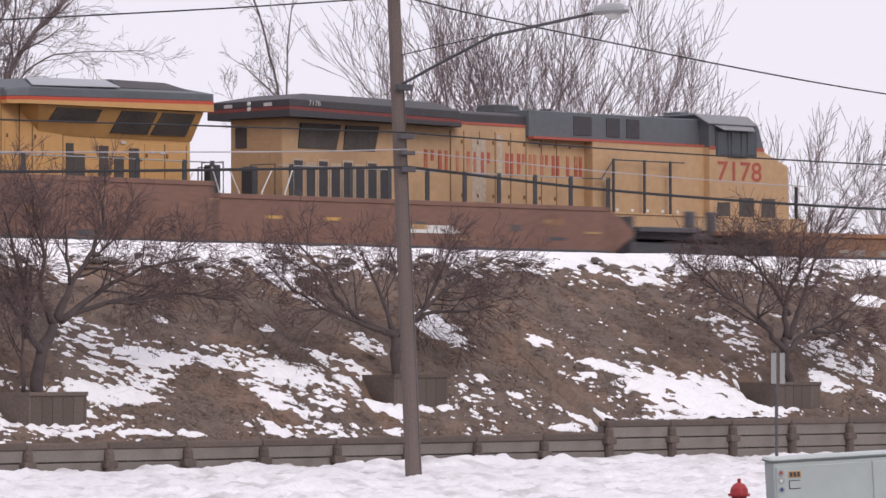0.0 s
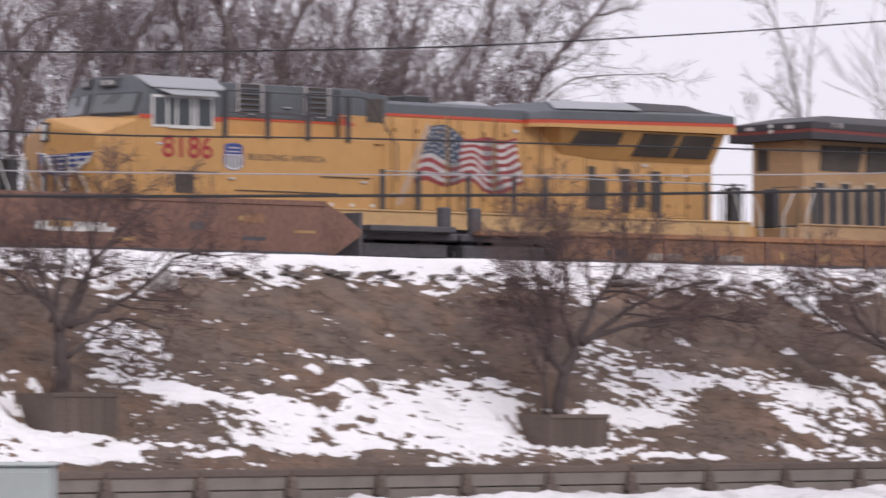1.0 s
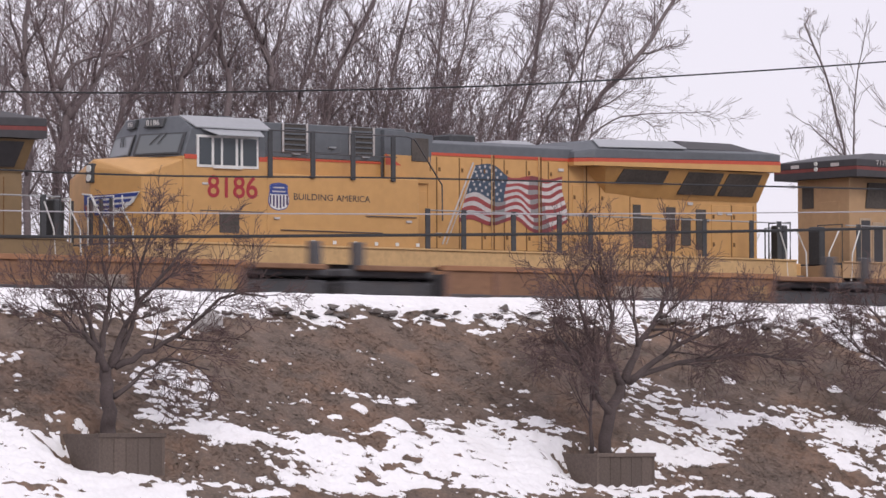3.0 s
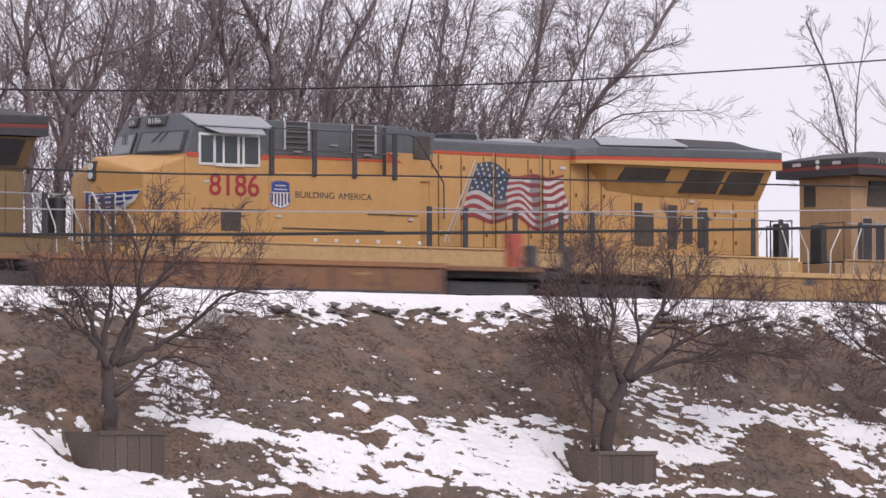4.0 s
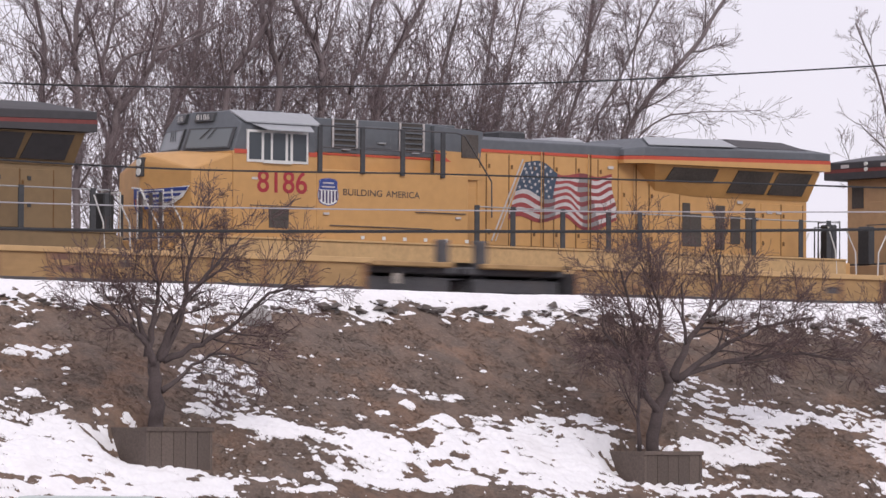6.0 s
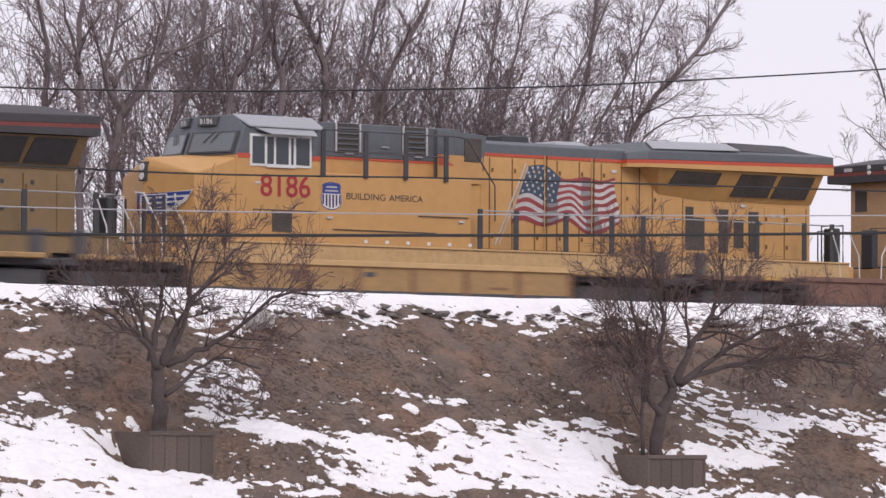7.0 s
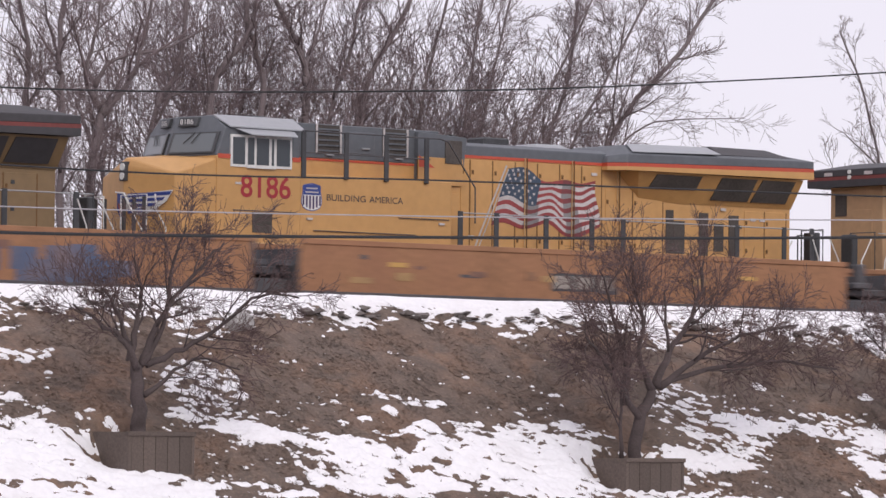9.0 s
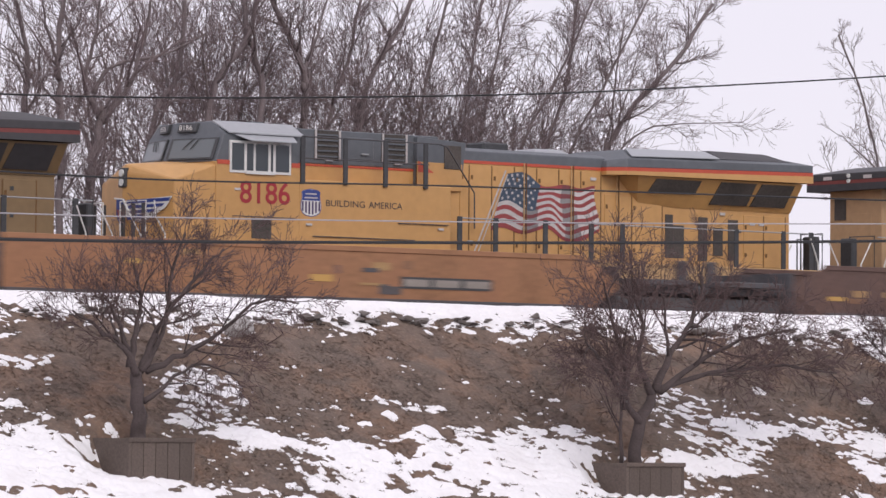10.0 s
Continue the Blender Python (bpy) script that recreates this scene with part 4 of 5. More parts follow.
def locomotive(x0, flip, paint, stripe, label, number, length=LENGTH, frame_paint="white"):
    """A six-axle freight locomotive. Its front end is at x0, or at x0 + LENGTH when flipped; heights are above the rail, the near side is -y."""
    loco = thing("locomotive", (x0, FAR_TRACK, RAIL), label, "locomotive", "parked locomotives")

    def X(x):
        return length * (1 - x / LENGTH) if flip else x

    def b(name, xa, xb, ya, yb, za, zb, material, bevel=0.0, label="", parent=loco):
        return part(name, box(X(xa), X(xb), ya, yb, za, zb, bevel), material, parent, label)

    def h(name, pts, material, bevel=0.0, label="", parent=loco):
        return part(name, hull([(X(p[0]), p[1], p[2]) for p in pts], bevel), material, parent, label)

    def bar(name, pts, r, material, parent=loco, sides=6):
        return part(name, tube([(X(p[0]), p[1], p[2]) for p in pts], r, sides), material, parent)

    both = (-1, 1)
    # on the bright unit the sill's paler yellow stands for caught sky light
    sill = "dusty" if paint == "yellow" else paint
    pale = "lightgrey" if frame_paint == "white" else "dullroof"
    # frame, walkway, sills
    b("frame", 0.9, 21.4, -1.35, 1.35, 1.05, 1.52, "steel")
    b("walkway", 0.8, 21.5, -1.55, 1.55, 1.52, 1.66, "steel", 0.01)
    for s in both:
        b("side_sill", 0.8, 21.5, s * 1.545, s * 1.575, 1.27, 1.68, sill, label="yellow side sill, sky light in its colour where paler")
    for s in both:
        b("sill_lip", 0.8, 21.5, s * 1.55, s * 1.61, 1.655, 1.70, sill, 0.008)
    for k in range(6):
        b("sill_lug", 6.1 + k * 0.62, 6.2 + k * 0.62, -1.518, -1.505, 1.74, 1.82, "white")
    for xa in (0.55, 21.45):
        b("end_plate", xa, xa + 0.28, -1.5, 1.5, 0.55, 1.60, paint, 0.02)
    for xa, xb in ((0.05, 0.6), (21.7, 22.25)):
        b("coupler", xa, xb, -0.16, 0.16, 0.72, 1.0, "steel", 0.03)
    # cab and nose, both pointed in plan
    h("nose", [(0.87, 0, 1.6), (1.30, -1.48, 1.6), (1.30, 1.48, 1.6), (2.44, -1.5, 1.6), (2.44, 1.5, 1.6), (0.90, 0, 3.40), (0.98, 0, 3.60), (2.05, 0, 3.70),
               (1.32, -1.46, 3.20), (1.32, 1.46, 3.20), (2.44, -1.5, 3.60), (2.44, 1.5, 3.60)], paint, 0.025)
    h("cab", [(2.1, 0, 1.6), (2.43, -1.52, 1.6), (2.43, 1.52, 1.6), (4.8, -1.52, 1.6), (4.8, 1.52, 1.6), (2.1, 0, 3.66), (2.43, -1.52, 3.66), (2.43, 1.52, 3.66), (4.8, -1.52, 3.66), (4.8, 1.52, 3.66)], paint, 0.012)
    h("upper_cab", [(2.02, 0, 3.655), (2.43, -1.5, 3.655), (2.43, 1.5, 3.655), (4.78, -1.5, 3.655), (4.78, 1.5, 3.655), (2.37, 0, 4.60), (2.67, -1.5, 4.30), (2.67, 1.5, 4.30),
                    (2.66, -1.05, 4.60), (2.66, 1.05, 4.60), (4.78, -1.5, 4.33), (4.78, 1.5, 4.33), (4.78, -1.05, 4.58), (4.78, 1.05, 4.58)], "grey", 0.015, "grey upper cab and roof")
    for s in both:
        for xa, xb in ((2.46, 2.82), (4.57, 4.8)):
            b("stripe", xa, xb, s * 1.5, s * 1.535, 3.60, 3.70, stripe)
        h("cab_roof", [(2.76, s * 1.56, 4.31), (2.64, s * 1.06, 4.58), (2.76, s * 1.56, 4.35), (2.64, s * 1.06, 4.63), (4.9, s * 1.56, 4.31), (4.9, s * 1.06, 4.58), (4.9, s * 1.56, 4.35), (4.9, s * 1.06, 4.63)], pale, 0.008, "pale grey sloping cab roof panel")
    b("roof_cap", 2.68, 4.9, -1.06, 1.06, 4.56, 4.62, "grey", 0.02)
    for k in range(3):
        b("roof_box", 3.2 + k * 0.55, 3.55 + k * 0.55, -0.3, 0.3, 4.62, 4.68 + 0.02 * k, "grey", 0.01)

    def front(u, v, off):
        """A point on the windshield plane: u from the middle to the side, v upwards."""
        lo, hi = Vector((2.02 + 0.41 * abs(u), 1.5 * u, 3.68)), Vector((2.25 + 0.42 * abs(u), 1.48 * u, 4.30))
        p = lo.lerp(hi, v)
        return (p.x - off, p.y, p.z)

    for s in both:
        rim = [front(s * u, v, off) for u in (0.06, 0.95) for v in (0.06, 0.86) for off in (0.01, 0.04)]
        w = h("windshield_frame", rim, "black")
        # pane colour already carries the reflected sky
        h("pane", [front(s * u, v, off) for u in (0.11, 0.90) for v in (0.12, 0.80) for off in (0.02, 0.047)], "windshield", 0, "", w)
        bar("wiper", [front(s * 0.5, 0.84, 0.07), front(s * 0.35, 0.45, 0.08)], 0.012, "black", w)
        bar("wiper", [front(s * 0.6, 0.84, 0.07), front(s * 0.5, 0.45, 0.08)], 0.012, "black", w)
        nb = h("number_board", [front(s * u, v, off) for u in (0.13, 0.48) for v in (1.10, 1.44) for off in (-0.2, 0.08)], "black", 0.01)
        t = lettering("digits", number, 0.38, 0.12, (0, 0, 0), "white", nb)
        turn = math.atan2(0.44, 1.48) * s
        mid = front(s * 0.305, 1.17, 0.092)
        t.rotation_euler = (0, 0, (radians(90) + turn) if flip else (radians(-90) - turn))
        side = Vector((math.cos(t.rotation_euler.z), math.sin(t.rotation_euler.z), 0))
        t.location = Vector((X(mid[0]), mid[1], mid[2])) - side * 0.19
    hl = h("nose_headlight", [(0.86, -0.13, 3.06), (0.86, 0.13, 3.06), (1.0, -0.13, 3.06), (1.0, 0.13, 3.06), (0.885, -0.13, 3.50), (0.885, 0.13, 3.50), (1.05, -0.13, 3.50), (1.05, 0.13, 3.50)], "black", 0.01)
    for z in (3.17, 3.38):
        part("lamp", tube([(X(0.89), 0, z), (X(0.845), 0, z)], 0.085, 12), "lens", hl)
    # side windows
    for s in both:
        win = b("side_window", 2.80, 4.54, s * 1.5, s * 1.54, 3.42, 4.16, frame_paint, 0.0, "framed cab side window")
        for xa, xb in ((2.86, 3.20), (3.28, 3.46), (3.53, 3.88), (3.96, 4.02), (4.10, 4.48)):
            b("pane", xa, xb, s * 1.541, s * 1.549, 3.48, 4.10, "glass", 0, "", win)
        b("slide_rail", 3.24, 4.06, s * 1.55, s * 1.575, 3.40, 3.45, frame_paint, 0, "", win)
        h("sunshade", [(2.95, s * 1.54, 4.28), (4.60, s * 1.54, 4.28), (3.20, s * 1.82, 4.14), (4.50, s * 1.82, 4.14), (2.95, s * 1.54, 4.30), (4.60, s * 1.54, 4.30), (3.20, s * 1.82, 4.16), (4.50, s * 1.82, 4.16)], pale, 0, "pale sunshade over the window")
    return loco, X, b, h, bar


def hood_common(loco, X, b, h, bar, paint, stripe, cabinet_end, rear_posts, wing_paint, wing_stripe, flare=True, roof="grey", fans=True):
    """Engine hood, radiator section, rails and running gear that all units share."""
    hy = 0.98
    b("hood", cabinet_end, 20.7, -hy, hy, 1.6, 4.0, paint, 0.02)
    h("hood_top", [(cabinet_end, -hy - 0.01, 4.0), (cabinet_end, hy + 0.01, 4.0), (14.6, -hy - 0.01, 4.0), (14.6, hy + 0.01, 4.0),
                   (cabinet_end, -hy - 0.01, 4.27), (cabinet_end, hy + 0.01, 4.27), (14.6, -hy - 0.01, 4.27), (14.6, hy + 0.01, 4.27),
                   (cabinet_end, -0.75, 4.36), (cabinet_end, 0.75, 4.36), (14.6, -0.75, 4.36), (14.6, 0.75, 4.36)], roof, 0.015, "grey hood top")
    for s in (-1, 1):
        b("stripe", cabinet_end, 14.4, s * hy, s * (hy + 0.02), 3.975, 4.045, stripe)
    # radiator section: overhanging wings that deepen towards the rear

    def slab(name, low, high, material, label=""):
        """low, high: heights at the front and at the rear."""
        pts = []
        for za, zb in (low, high):
            pts += [(14.4, -1.2, za), (14.4, 1.2, za), (14.75, -1.555, za), (14.75, 1.555, za), (20.98, -1.555, zb), (20.98, 1.555, zb)]
        h(name, pts, material, 0.0, label)

    slab("radiator_wing", (3.87, 3.90), (3.96, 4.08), wing_paint)
    slab("wing_stripe", (3.96, 4.08), (4.05, 4.17), wing_stripe)
    h("radiator_roof", [(14.4, -1.2, 4.05), (14.4, 1.2, 4.05), (14.75, -1.55, 4.05), (14.75, 1.55, 4.05), (20.98, -1.55, 4.17), (20.98, 1.55, 4.17),
                        (14.45, -1.15, 4.22), (14.45, 1.15, 4.22), (14.8, -1.55, 4.27), (14.8, 1.55, 4.27), (20.98, -1.55, 4.35), (20.98, 1.55, 4.35),
                        (15.1, -0.9, 4.53), (15.1, 0.9, 4.53), (19.9, -0.9, 4.56), (19.9, 0.9, 4.56)], roof, 0.012, "grey radiator roof")
    if fans:
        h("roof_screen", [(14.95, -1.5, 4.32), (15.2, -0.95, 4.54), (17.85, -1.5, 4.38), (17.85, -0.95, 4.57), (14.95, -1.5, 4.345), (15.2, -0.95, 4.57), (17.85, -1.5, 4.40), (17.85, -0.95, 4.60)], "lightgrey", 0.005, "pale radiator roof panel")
        h("fan_housing", [(17.9, -1.4, 4.39), (20.4, -1.4, 4.40), (17.9, 1.4, 4.39), (20.4, 1.4, 4.40), (18.0, -0.9, 4.63), (19.9, -0.9, 4.62), (18.0, 0.9, 4.63), (19.9, 0.9, 4.62)], "canvas", 0.02, "dark radiator fan housing")
    # slanting grilles under the wing
    for s in (-1, 1) if flare else ():
        h("grille_support", [(15.6, s * 0.97, 3.2), (20.7, s * 0.97, 3.2), (14.9, s * 0.97, 3.86), (20.7, s * 0.97, 3.86), (15.2, s * 1.45, 3.87), (20.72, s * 1.45, 3.87), (17.0, s * 1.0, 3.15), (20.7, s * 1.0, 3.15)], paint, 0.0)
        for xa, xb, za in ((15.7, 17.25, 3.50), (17.85, 19.1, 3.28), (19.22, 20.4, 3.28)):
            k = (za - 3.15) / 0.72
            ya = s * (1.01 + 0.45 * k)
            sc = h("grille", [(xa, ya, za), (xb, ya, za), (xa + 0.12, s * 1.43, 3.83), (xb + 0.05, s * 1.43, 3.83), (xa, ya - s * 0.03, za), (xb, ya - s * 0.03, za), (xa + 0.12, s * 1.40, 3.83), (xb + 0.05, s * 1.40, 3.83)], "canvas" if paint == "dirtyyellow" else "screen", 0, "dark mesh grille")
            sc.location.y = s * 0.025
            sc.location.z = -0.012
    # rails
    for x in rear_posts:
        for s in (-1, 1):
            b("handrail_post", x - 0.075, x + 0.075, s * 1.50, s * 1.54, 1.6, 2.66, "black", 0.01)
    for s in (-1, 1):
        bar("handrail", [(rear_posts[0], s * 1.52, 2.62), (21.35, s * 1.52, 2.62)], 0.018, "aluminium")
        bar("end_handrail", [(21.4, s * 1.45, 1.6), (21.4, s * 1.45, 2.65), (21.45, s * 0.6, 2.65), (21.45, s * 0.6, 1.6)], 0.022, "black")
        bar("step_rail", [(21.55, s * 1.5, 2.5), (21.9, s * 1.5, 1.9), (21.95, s * 1.5, 0.9)], 0.02, "white")
        bar("step_rail", [(20.9, s * 1.56, 2.5), (21.15, s * 1.56, 1.9), (21.2, s * 1.56, 1.2)], 0.02, "white")
        bar("step_rail", [(0.38, s * 0.45, 2.76), (0.38, s * 0.78, 2.73), (0.42, s * 1.0, 2.38), (0.45, s * 1.4, 1.9), (0.45, s * 1.46, 0.9)], 0.022, "white")
        bar("step_rail", [(0.70, s * 1.56, 2.70), (0.74, s * 1.56, 2.35), (1.0, s * 1.56, 1.95), (1.02, s * 1.56, 1.1)], 0.022, "white")
        bar("front_rail", [(0.65, s * 1.3, 1.6), (0.65, s * 1.3, 2.7), (0.6, s * 0.35, 2.7), (0.6, s * 0.35, 1.6)], 0.022, "white")
        for k in range(3):
            b("front_rail_post", 0.63, 0.69, s * (0.35 + 0.4 * k), s * (0.43 + 0.4 * k), 1.6, 2.65, "black")
        for k in range(4):
            for xa in (0.5, 21.2):
                b("step", xa, xa + 0.6, s * 1.3, s * 1.55, 0.42 + 0.28 * k, 0.46 + 0.28 * k, "steel")
    b("brake_stand", 21.55, 21.75, -1.0, -0.55, 1.6, 2.6, "black", 0.03)
    # running gear
    b("fuel_tank", 7.6, 14.6, -1.3, 1.3, 0.25, 1.15, "steel", 0.15)
    for xa in (2.2, 15.8):
        tr = part("truck", box(X(xa), X(xa + 4.4), -1.15, 1.15, 0.45, 0.95, 0.06), "steel", loco)
        for k in range(3):
            for s in (-1, 1):
                part("wheel", tube([(X(xa + 0.5 + 1.7 * k), s * 0.66, 0.53), (X(xa + 0.5 + 1.7 * k), s * 0.80, 0.53)], 0.53, 20), "steel", tr)


def door_lines(b, x_list, za, zb, hy, material):
    for xa, xb in zip(x_list, x_list[1:]):
        b("hood_door", xa + 0.02, xb - 0.02, -hy - 0.018, -hy + 0.01, za, zb, material, 0.006)
        b("door_seam", xb - 0.017, xb + 0.017, -hy - 0.008, -hy + 0.01, za, zb, "seam")
        b("hinge", xa + 0.05, xa + 0.11, -hy - 0.03, -hy - 0.016, zb - 0.35, zb - 0.25, "seam")
        b("hinge", xa + 0.05, xa + 0.11, -hy - 0.03, -hy - 0.016, za + 0.25, za + 0.35, "seam")


def flag(loco, y):
    """A waving flag painted on the hood: thirteen rippling stripes and a starred corner, with painted folds."""
    place = np.linspace(0, 1, 12)
    upper = np.array([3.77, 3.82, 3.84, 3.74, 3.52, 3.50, 3.54, 3.59, 3.56, 3.49, 3.54, 3.61])
    lower = np.array([2.36, 2.50, 2.42, 2.31, 2.36, 2.47, 2.52, 2.24, 2.17, 2.20, 2.32, 2.50])

    def soft(values, u):
        near = np.linspace(-0.05, 0.05, 7)
        return float(np.mean(np.interp(np.clip(u + near, 0, 1), place, values)))

    def wave(u, v):
        x = (10.90 + 3.44 * u) * (1 - v) + (11.43 + 2.73 * u) * v
        ripple = 0.05 * math.sin(u * 15 + 0.8) * v * (1 - v) * 4 + 0.045 * math.sin(u * 24 + 4 * v) * ease(np.array((u - 0.45) / 0.2)) * v * (1 - v) * 4
        return x + 0.04 * math.sin(v * 7) * u, soft(lower, u) * (1 - v) + soft(upper, u) * v + ripple

    n = 40
    for k in range(13):
        bm = bmesh.new()
        lo, hi, first = [], [], 0
        for i in range(n + 1):
            u = i / n
            if k >= 6 and u < 0.375:
                first = i + 1
                continue
            a, c = wave(u, k / 13), wave(u, (k + 1) / 13)
            lo.append(bm.verts.new((a[0], y, a[1])))
            hi.append(bm.verts.new((c[0], y, c[1])))
        for i in range(len(lo) - 1):
            f = bm.faces.new((lo[i], lo[i + 1], hi[i + 1], hi[i]))
            u = (first + i) / n
            f.material_index = 1 if math.sin(u * 15.5 + 2.6 + 0.09 * k) > 0.45 else 0
        stripe_ob = part("flag_stripe", bm, "flagred" if k % 2 == 0 else "flagwhite", loco)
        stripe_ob.data.materials.append(M["flagredfold" if k % 2 == 0 else "flagwhitefold"])
    bm = bmesh.new()
    m = 15
    grid = [[bm.verts.new((wave(0.375 * i / m, v)[0], y, wave(0.375 * i / m, v)[1])) for v in (6 / 13, 0.75, 1.0)] for i in range(m + 1)]
    for a, c in zip(grid, grid[1:]):
        for j in range(2):
            bm.faces.new((a[j], c[j], c[j + 1], a[j + 1]))
    canton = part("flag_canton", bm, "navy", loco)
    for r in range(6):
        for c in range(6 if r % 2 == 0 else 5):
            x, z = wave(0.03 + 0.06 * c + (0.03 if r % 2 else 0), 0.52 + 0.085 * r)
            bm = bmesh.new()
            ring = [bm.verts.new((x + (0.05 if j % 2 == 0 else 0.024) * math.sin(j * math.pi / 5), y - 0.004, z + (0.05 if j % 2 == 0 else 0.024) * math.cos(j * math.pi / 5))) for j in range(10)]
            bm.faces.new(ring)
            part("star", bm, "flagwhite", canton)


# the bright locomotive in the middle
FIRST = 57.48
YEL, RED = "yellow", "red"
loco, X, b, h, bar = locomotive(FIRST, False, YEL, RED, "yellow and grey freight locomotive with a painted waving flag", "8186")
hood_common(loco, X, b, h, bar, YEL, RED, 9.2, (9.55, 10.65, 12.2, 13.65, 14.65, 18.4, 20.0, 20.95), YEL, RED)
b("lower_cabinet", 4.8, 9.3, -1.5, 1.5, 1.6, 3.34, YEL, 0.02, "yellow full-width equipment cabinet")
b("brake_housing_base", 4.8, 9.2, -1.05, 1.05, 3.33, 3.76, YEL, 0.01)
b("upper_cabinet", 4.8, 9.25, -1.06, 1.06, 3.75, 4.56, "grey", 0.02, "grey dynamic brake housing")
b("stripe", 4.82, 8.6, -1.065, -1.04, 3.70, 3.75, RED)
h("upper_hood", [(8.5, -1.2, 3.3), (10.0, -1.0, 3.3), (8.5, 1.2, 3.3), (10.0, 1.0, 3.3), (8.5, -1.2, 4.52), (10.15, -1.0, 4.45), (8.5, 1.2, 4.52), (10.15, 1.0, 4.45)], "grey", 0.01)
h("yellow_panel", [(8.5, -1.215, 3.28), (10.02, -1.013, 3.28), (8.5, -1.215, 3.93), (10.02, -1.013, 3.93), (8.5, -1.15, 3.28), (10.02, -0.95, 3.28), (8.5, -1.15, 3.93), (10.02, -0.95, 3.93)], YEL, 0.004)
h("dark_window", [(9.40, -1.115, 3.80), (9.97, -1.04, 3.80), (9.40, -1.115, 4.36), (9.97, -1.04, 4.36), (9.40, -1.0, 3.80), (9.97, -0.95, 3.80), (9.40, -1.0, 4.36), (9.97, -0.95, 4.36)], "screen", 0.005)
h("stripe", [(8.52, -1.222, 3.95), (9.05, -1.15, 3.68), (8.52, -1.222, 3.68), (8.52, -1.216, 3.95), (9.05, -1.144, 3.68), (8.52, -1.216, 3.68)], RED, 0.0)
for xa in (5.56, 7.54):
    lv = b("louvre", xa, xa + 0.75, -1.075, -1.05, 3.86, 4.54, "screen", 0.0, "dark louvred air intake with pale side rails")
    for dx in (0.0, 0.70):
        b("side_rail", xa + dx, xa + dx + 0.05, -1.10, -1.07, 3.86, 4.55, "flagwhite", 0, "", lv)
    for k in range(5):
        b("slat", xa + 0.05, xa + 0.70, -1.105, -1.075, 3.92 + 0.125 * k, 3.96 + 0.125 * k, "grey", 0, "", lv)
b("hatch", 6.5, 7.3, -1.075, -1.05, 3.90, 4.42, "grey", 0.01)
for xa, z in ((5.85, 3.83), (7.9, 3.83), (6.9, 4.02)):
    b("step_plate", xa, xa + 0.22, -1.13, -1.06, z, z + 0.035, "lightgrey")
for x in (4.88, 6.12, 7.3, 8.5):
    b("upper_rail_post", x - 0.065, x + 0.065, -1.56, -1.51, 3.26, 4.36, "black", 0.01)
bar("upper_handrail", [(4.85, -1.54, 4.34), (8.9, -1.54, 4.34), (9.15, -1.54, 4.28), (10.25, -1.2, 3.25), (10.3, -1.15, 2.4)], 0.02, "steel")
bar("upper_handrail", [(4.85, -1.54, 3.84), (8.6, -1.54, 3.84)], 0.016, "steel")
b("cabinet_door", 9.3, 9.9, -1.02, -0.985, 1.7, 3.1, YEL, 0.006)
for xa, xb, z in ((5.2, 8.2, 2.03), (7.7, 9.2, 2.42), (2.9, 4.7, 2.42)):
    b("seam", xa, xb, -1.535, -1.5, z, z + 0.018, "steel")
b("access_hatch", 3.44, 4.0, -1.535, -1.5, 1.93, 2.40, "screen", 0.004, "dark open access hatch")
door_lines(b, [9.95, 10.25, 10.95, 11.65, 12.35, 13.05, 13.75, 14.4], 1.75, 3.94, 0.98, YEL)
door_lines(b, [14.5, 15.4, 16.4], 1.75, 3.4, 0.98, YEL)
for xa, xb, za, zb in ((16.5, 16.75, 1.9, 2.98), (16.75, 17.12, 1.9, 2.72), (17.6, 17.9, 1.85, 2.95), (18.1, 18.42, 2.0, 2.7), (18.6, 18.93, 1.9, 2.92)):
    b("vent", xa, xb, -1.0, -0.975, za, zb, "screen", 0.004)
door_lines(b, [19.1, 19.8, 20.55], 1.75, 3.05, 0.98, YEL)
for xa in (11.93, 13.42, 14.88):
    bar("conduit", [(xa, -1.03, 1.75), (xa, -1.03, 4.05)], 0.014, "dusty")
    bar("conduit", [(xa + 0.07, -1.03, 1.75), (xa + 0.07, -1.03, 4.05)], 0.014, "seam")
for xa, za in ((14.05, 3.72), (10.2, 2.05), (18.3, 3.02), (19.3, 2.80), (19.62, 2.80)):
    b("notice_plate", xa, xa + 0.17, -1.03, -1.0, za, za + 0.07, "flagwhite", 0.0, "small white notice plate")
for xa, za in ((2.95, 3.02), (5.0, 2.28), (8.9, 2.30)):
    b("notice_plate", xa, xa + 0.16, -1.54, -1.50, za, za + 0.05, "flagwhite", 0.0, "small white notice plate")
for xa in (9.55, 11.1, 12.7, 15.2, 18.95):
    b("door_latch", xa, xa + 0.07, -1.015, -0.995, 2.6, 2.68, "black")
part("exhaust_pipe", box(11.2, 12.0, -0.35, 0.35, 4.34, 4.56, 0.04), "black", loco)
for k in range(3):
    bar("horn", [(10.7, -0.1 + 0.12 * k, 4.5), (10.35 - 0.05 * k, -0.1 + 0.12 * k, 4.52)], [0.03, 0.075], "black")
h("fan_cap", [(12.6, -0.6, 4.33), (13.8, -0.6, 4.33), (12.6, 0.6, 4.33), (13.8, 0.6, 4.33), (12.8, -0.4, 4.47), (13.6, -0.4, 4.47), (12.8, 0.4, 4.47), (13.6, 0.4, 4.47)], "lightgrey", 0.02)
lettering("road_number", "8186", 1.42, 0.52, (3.1, -1.53, 2.73), "number", loco, "red painted road number", 0.012)
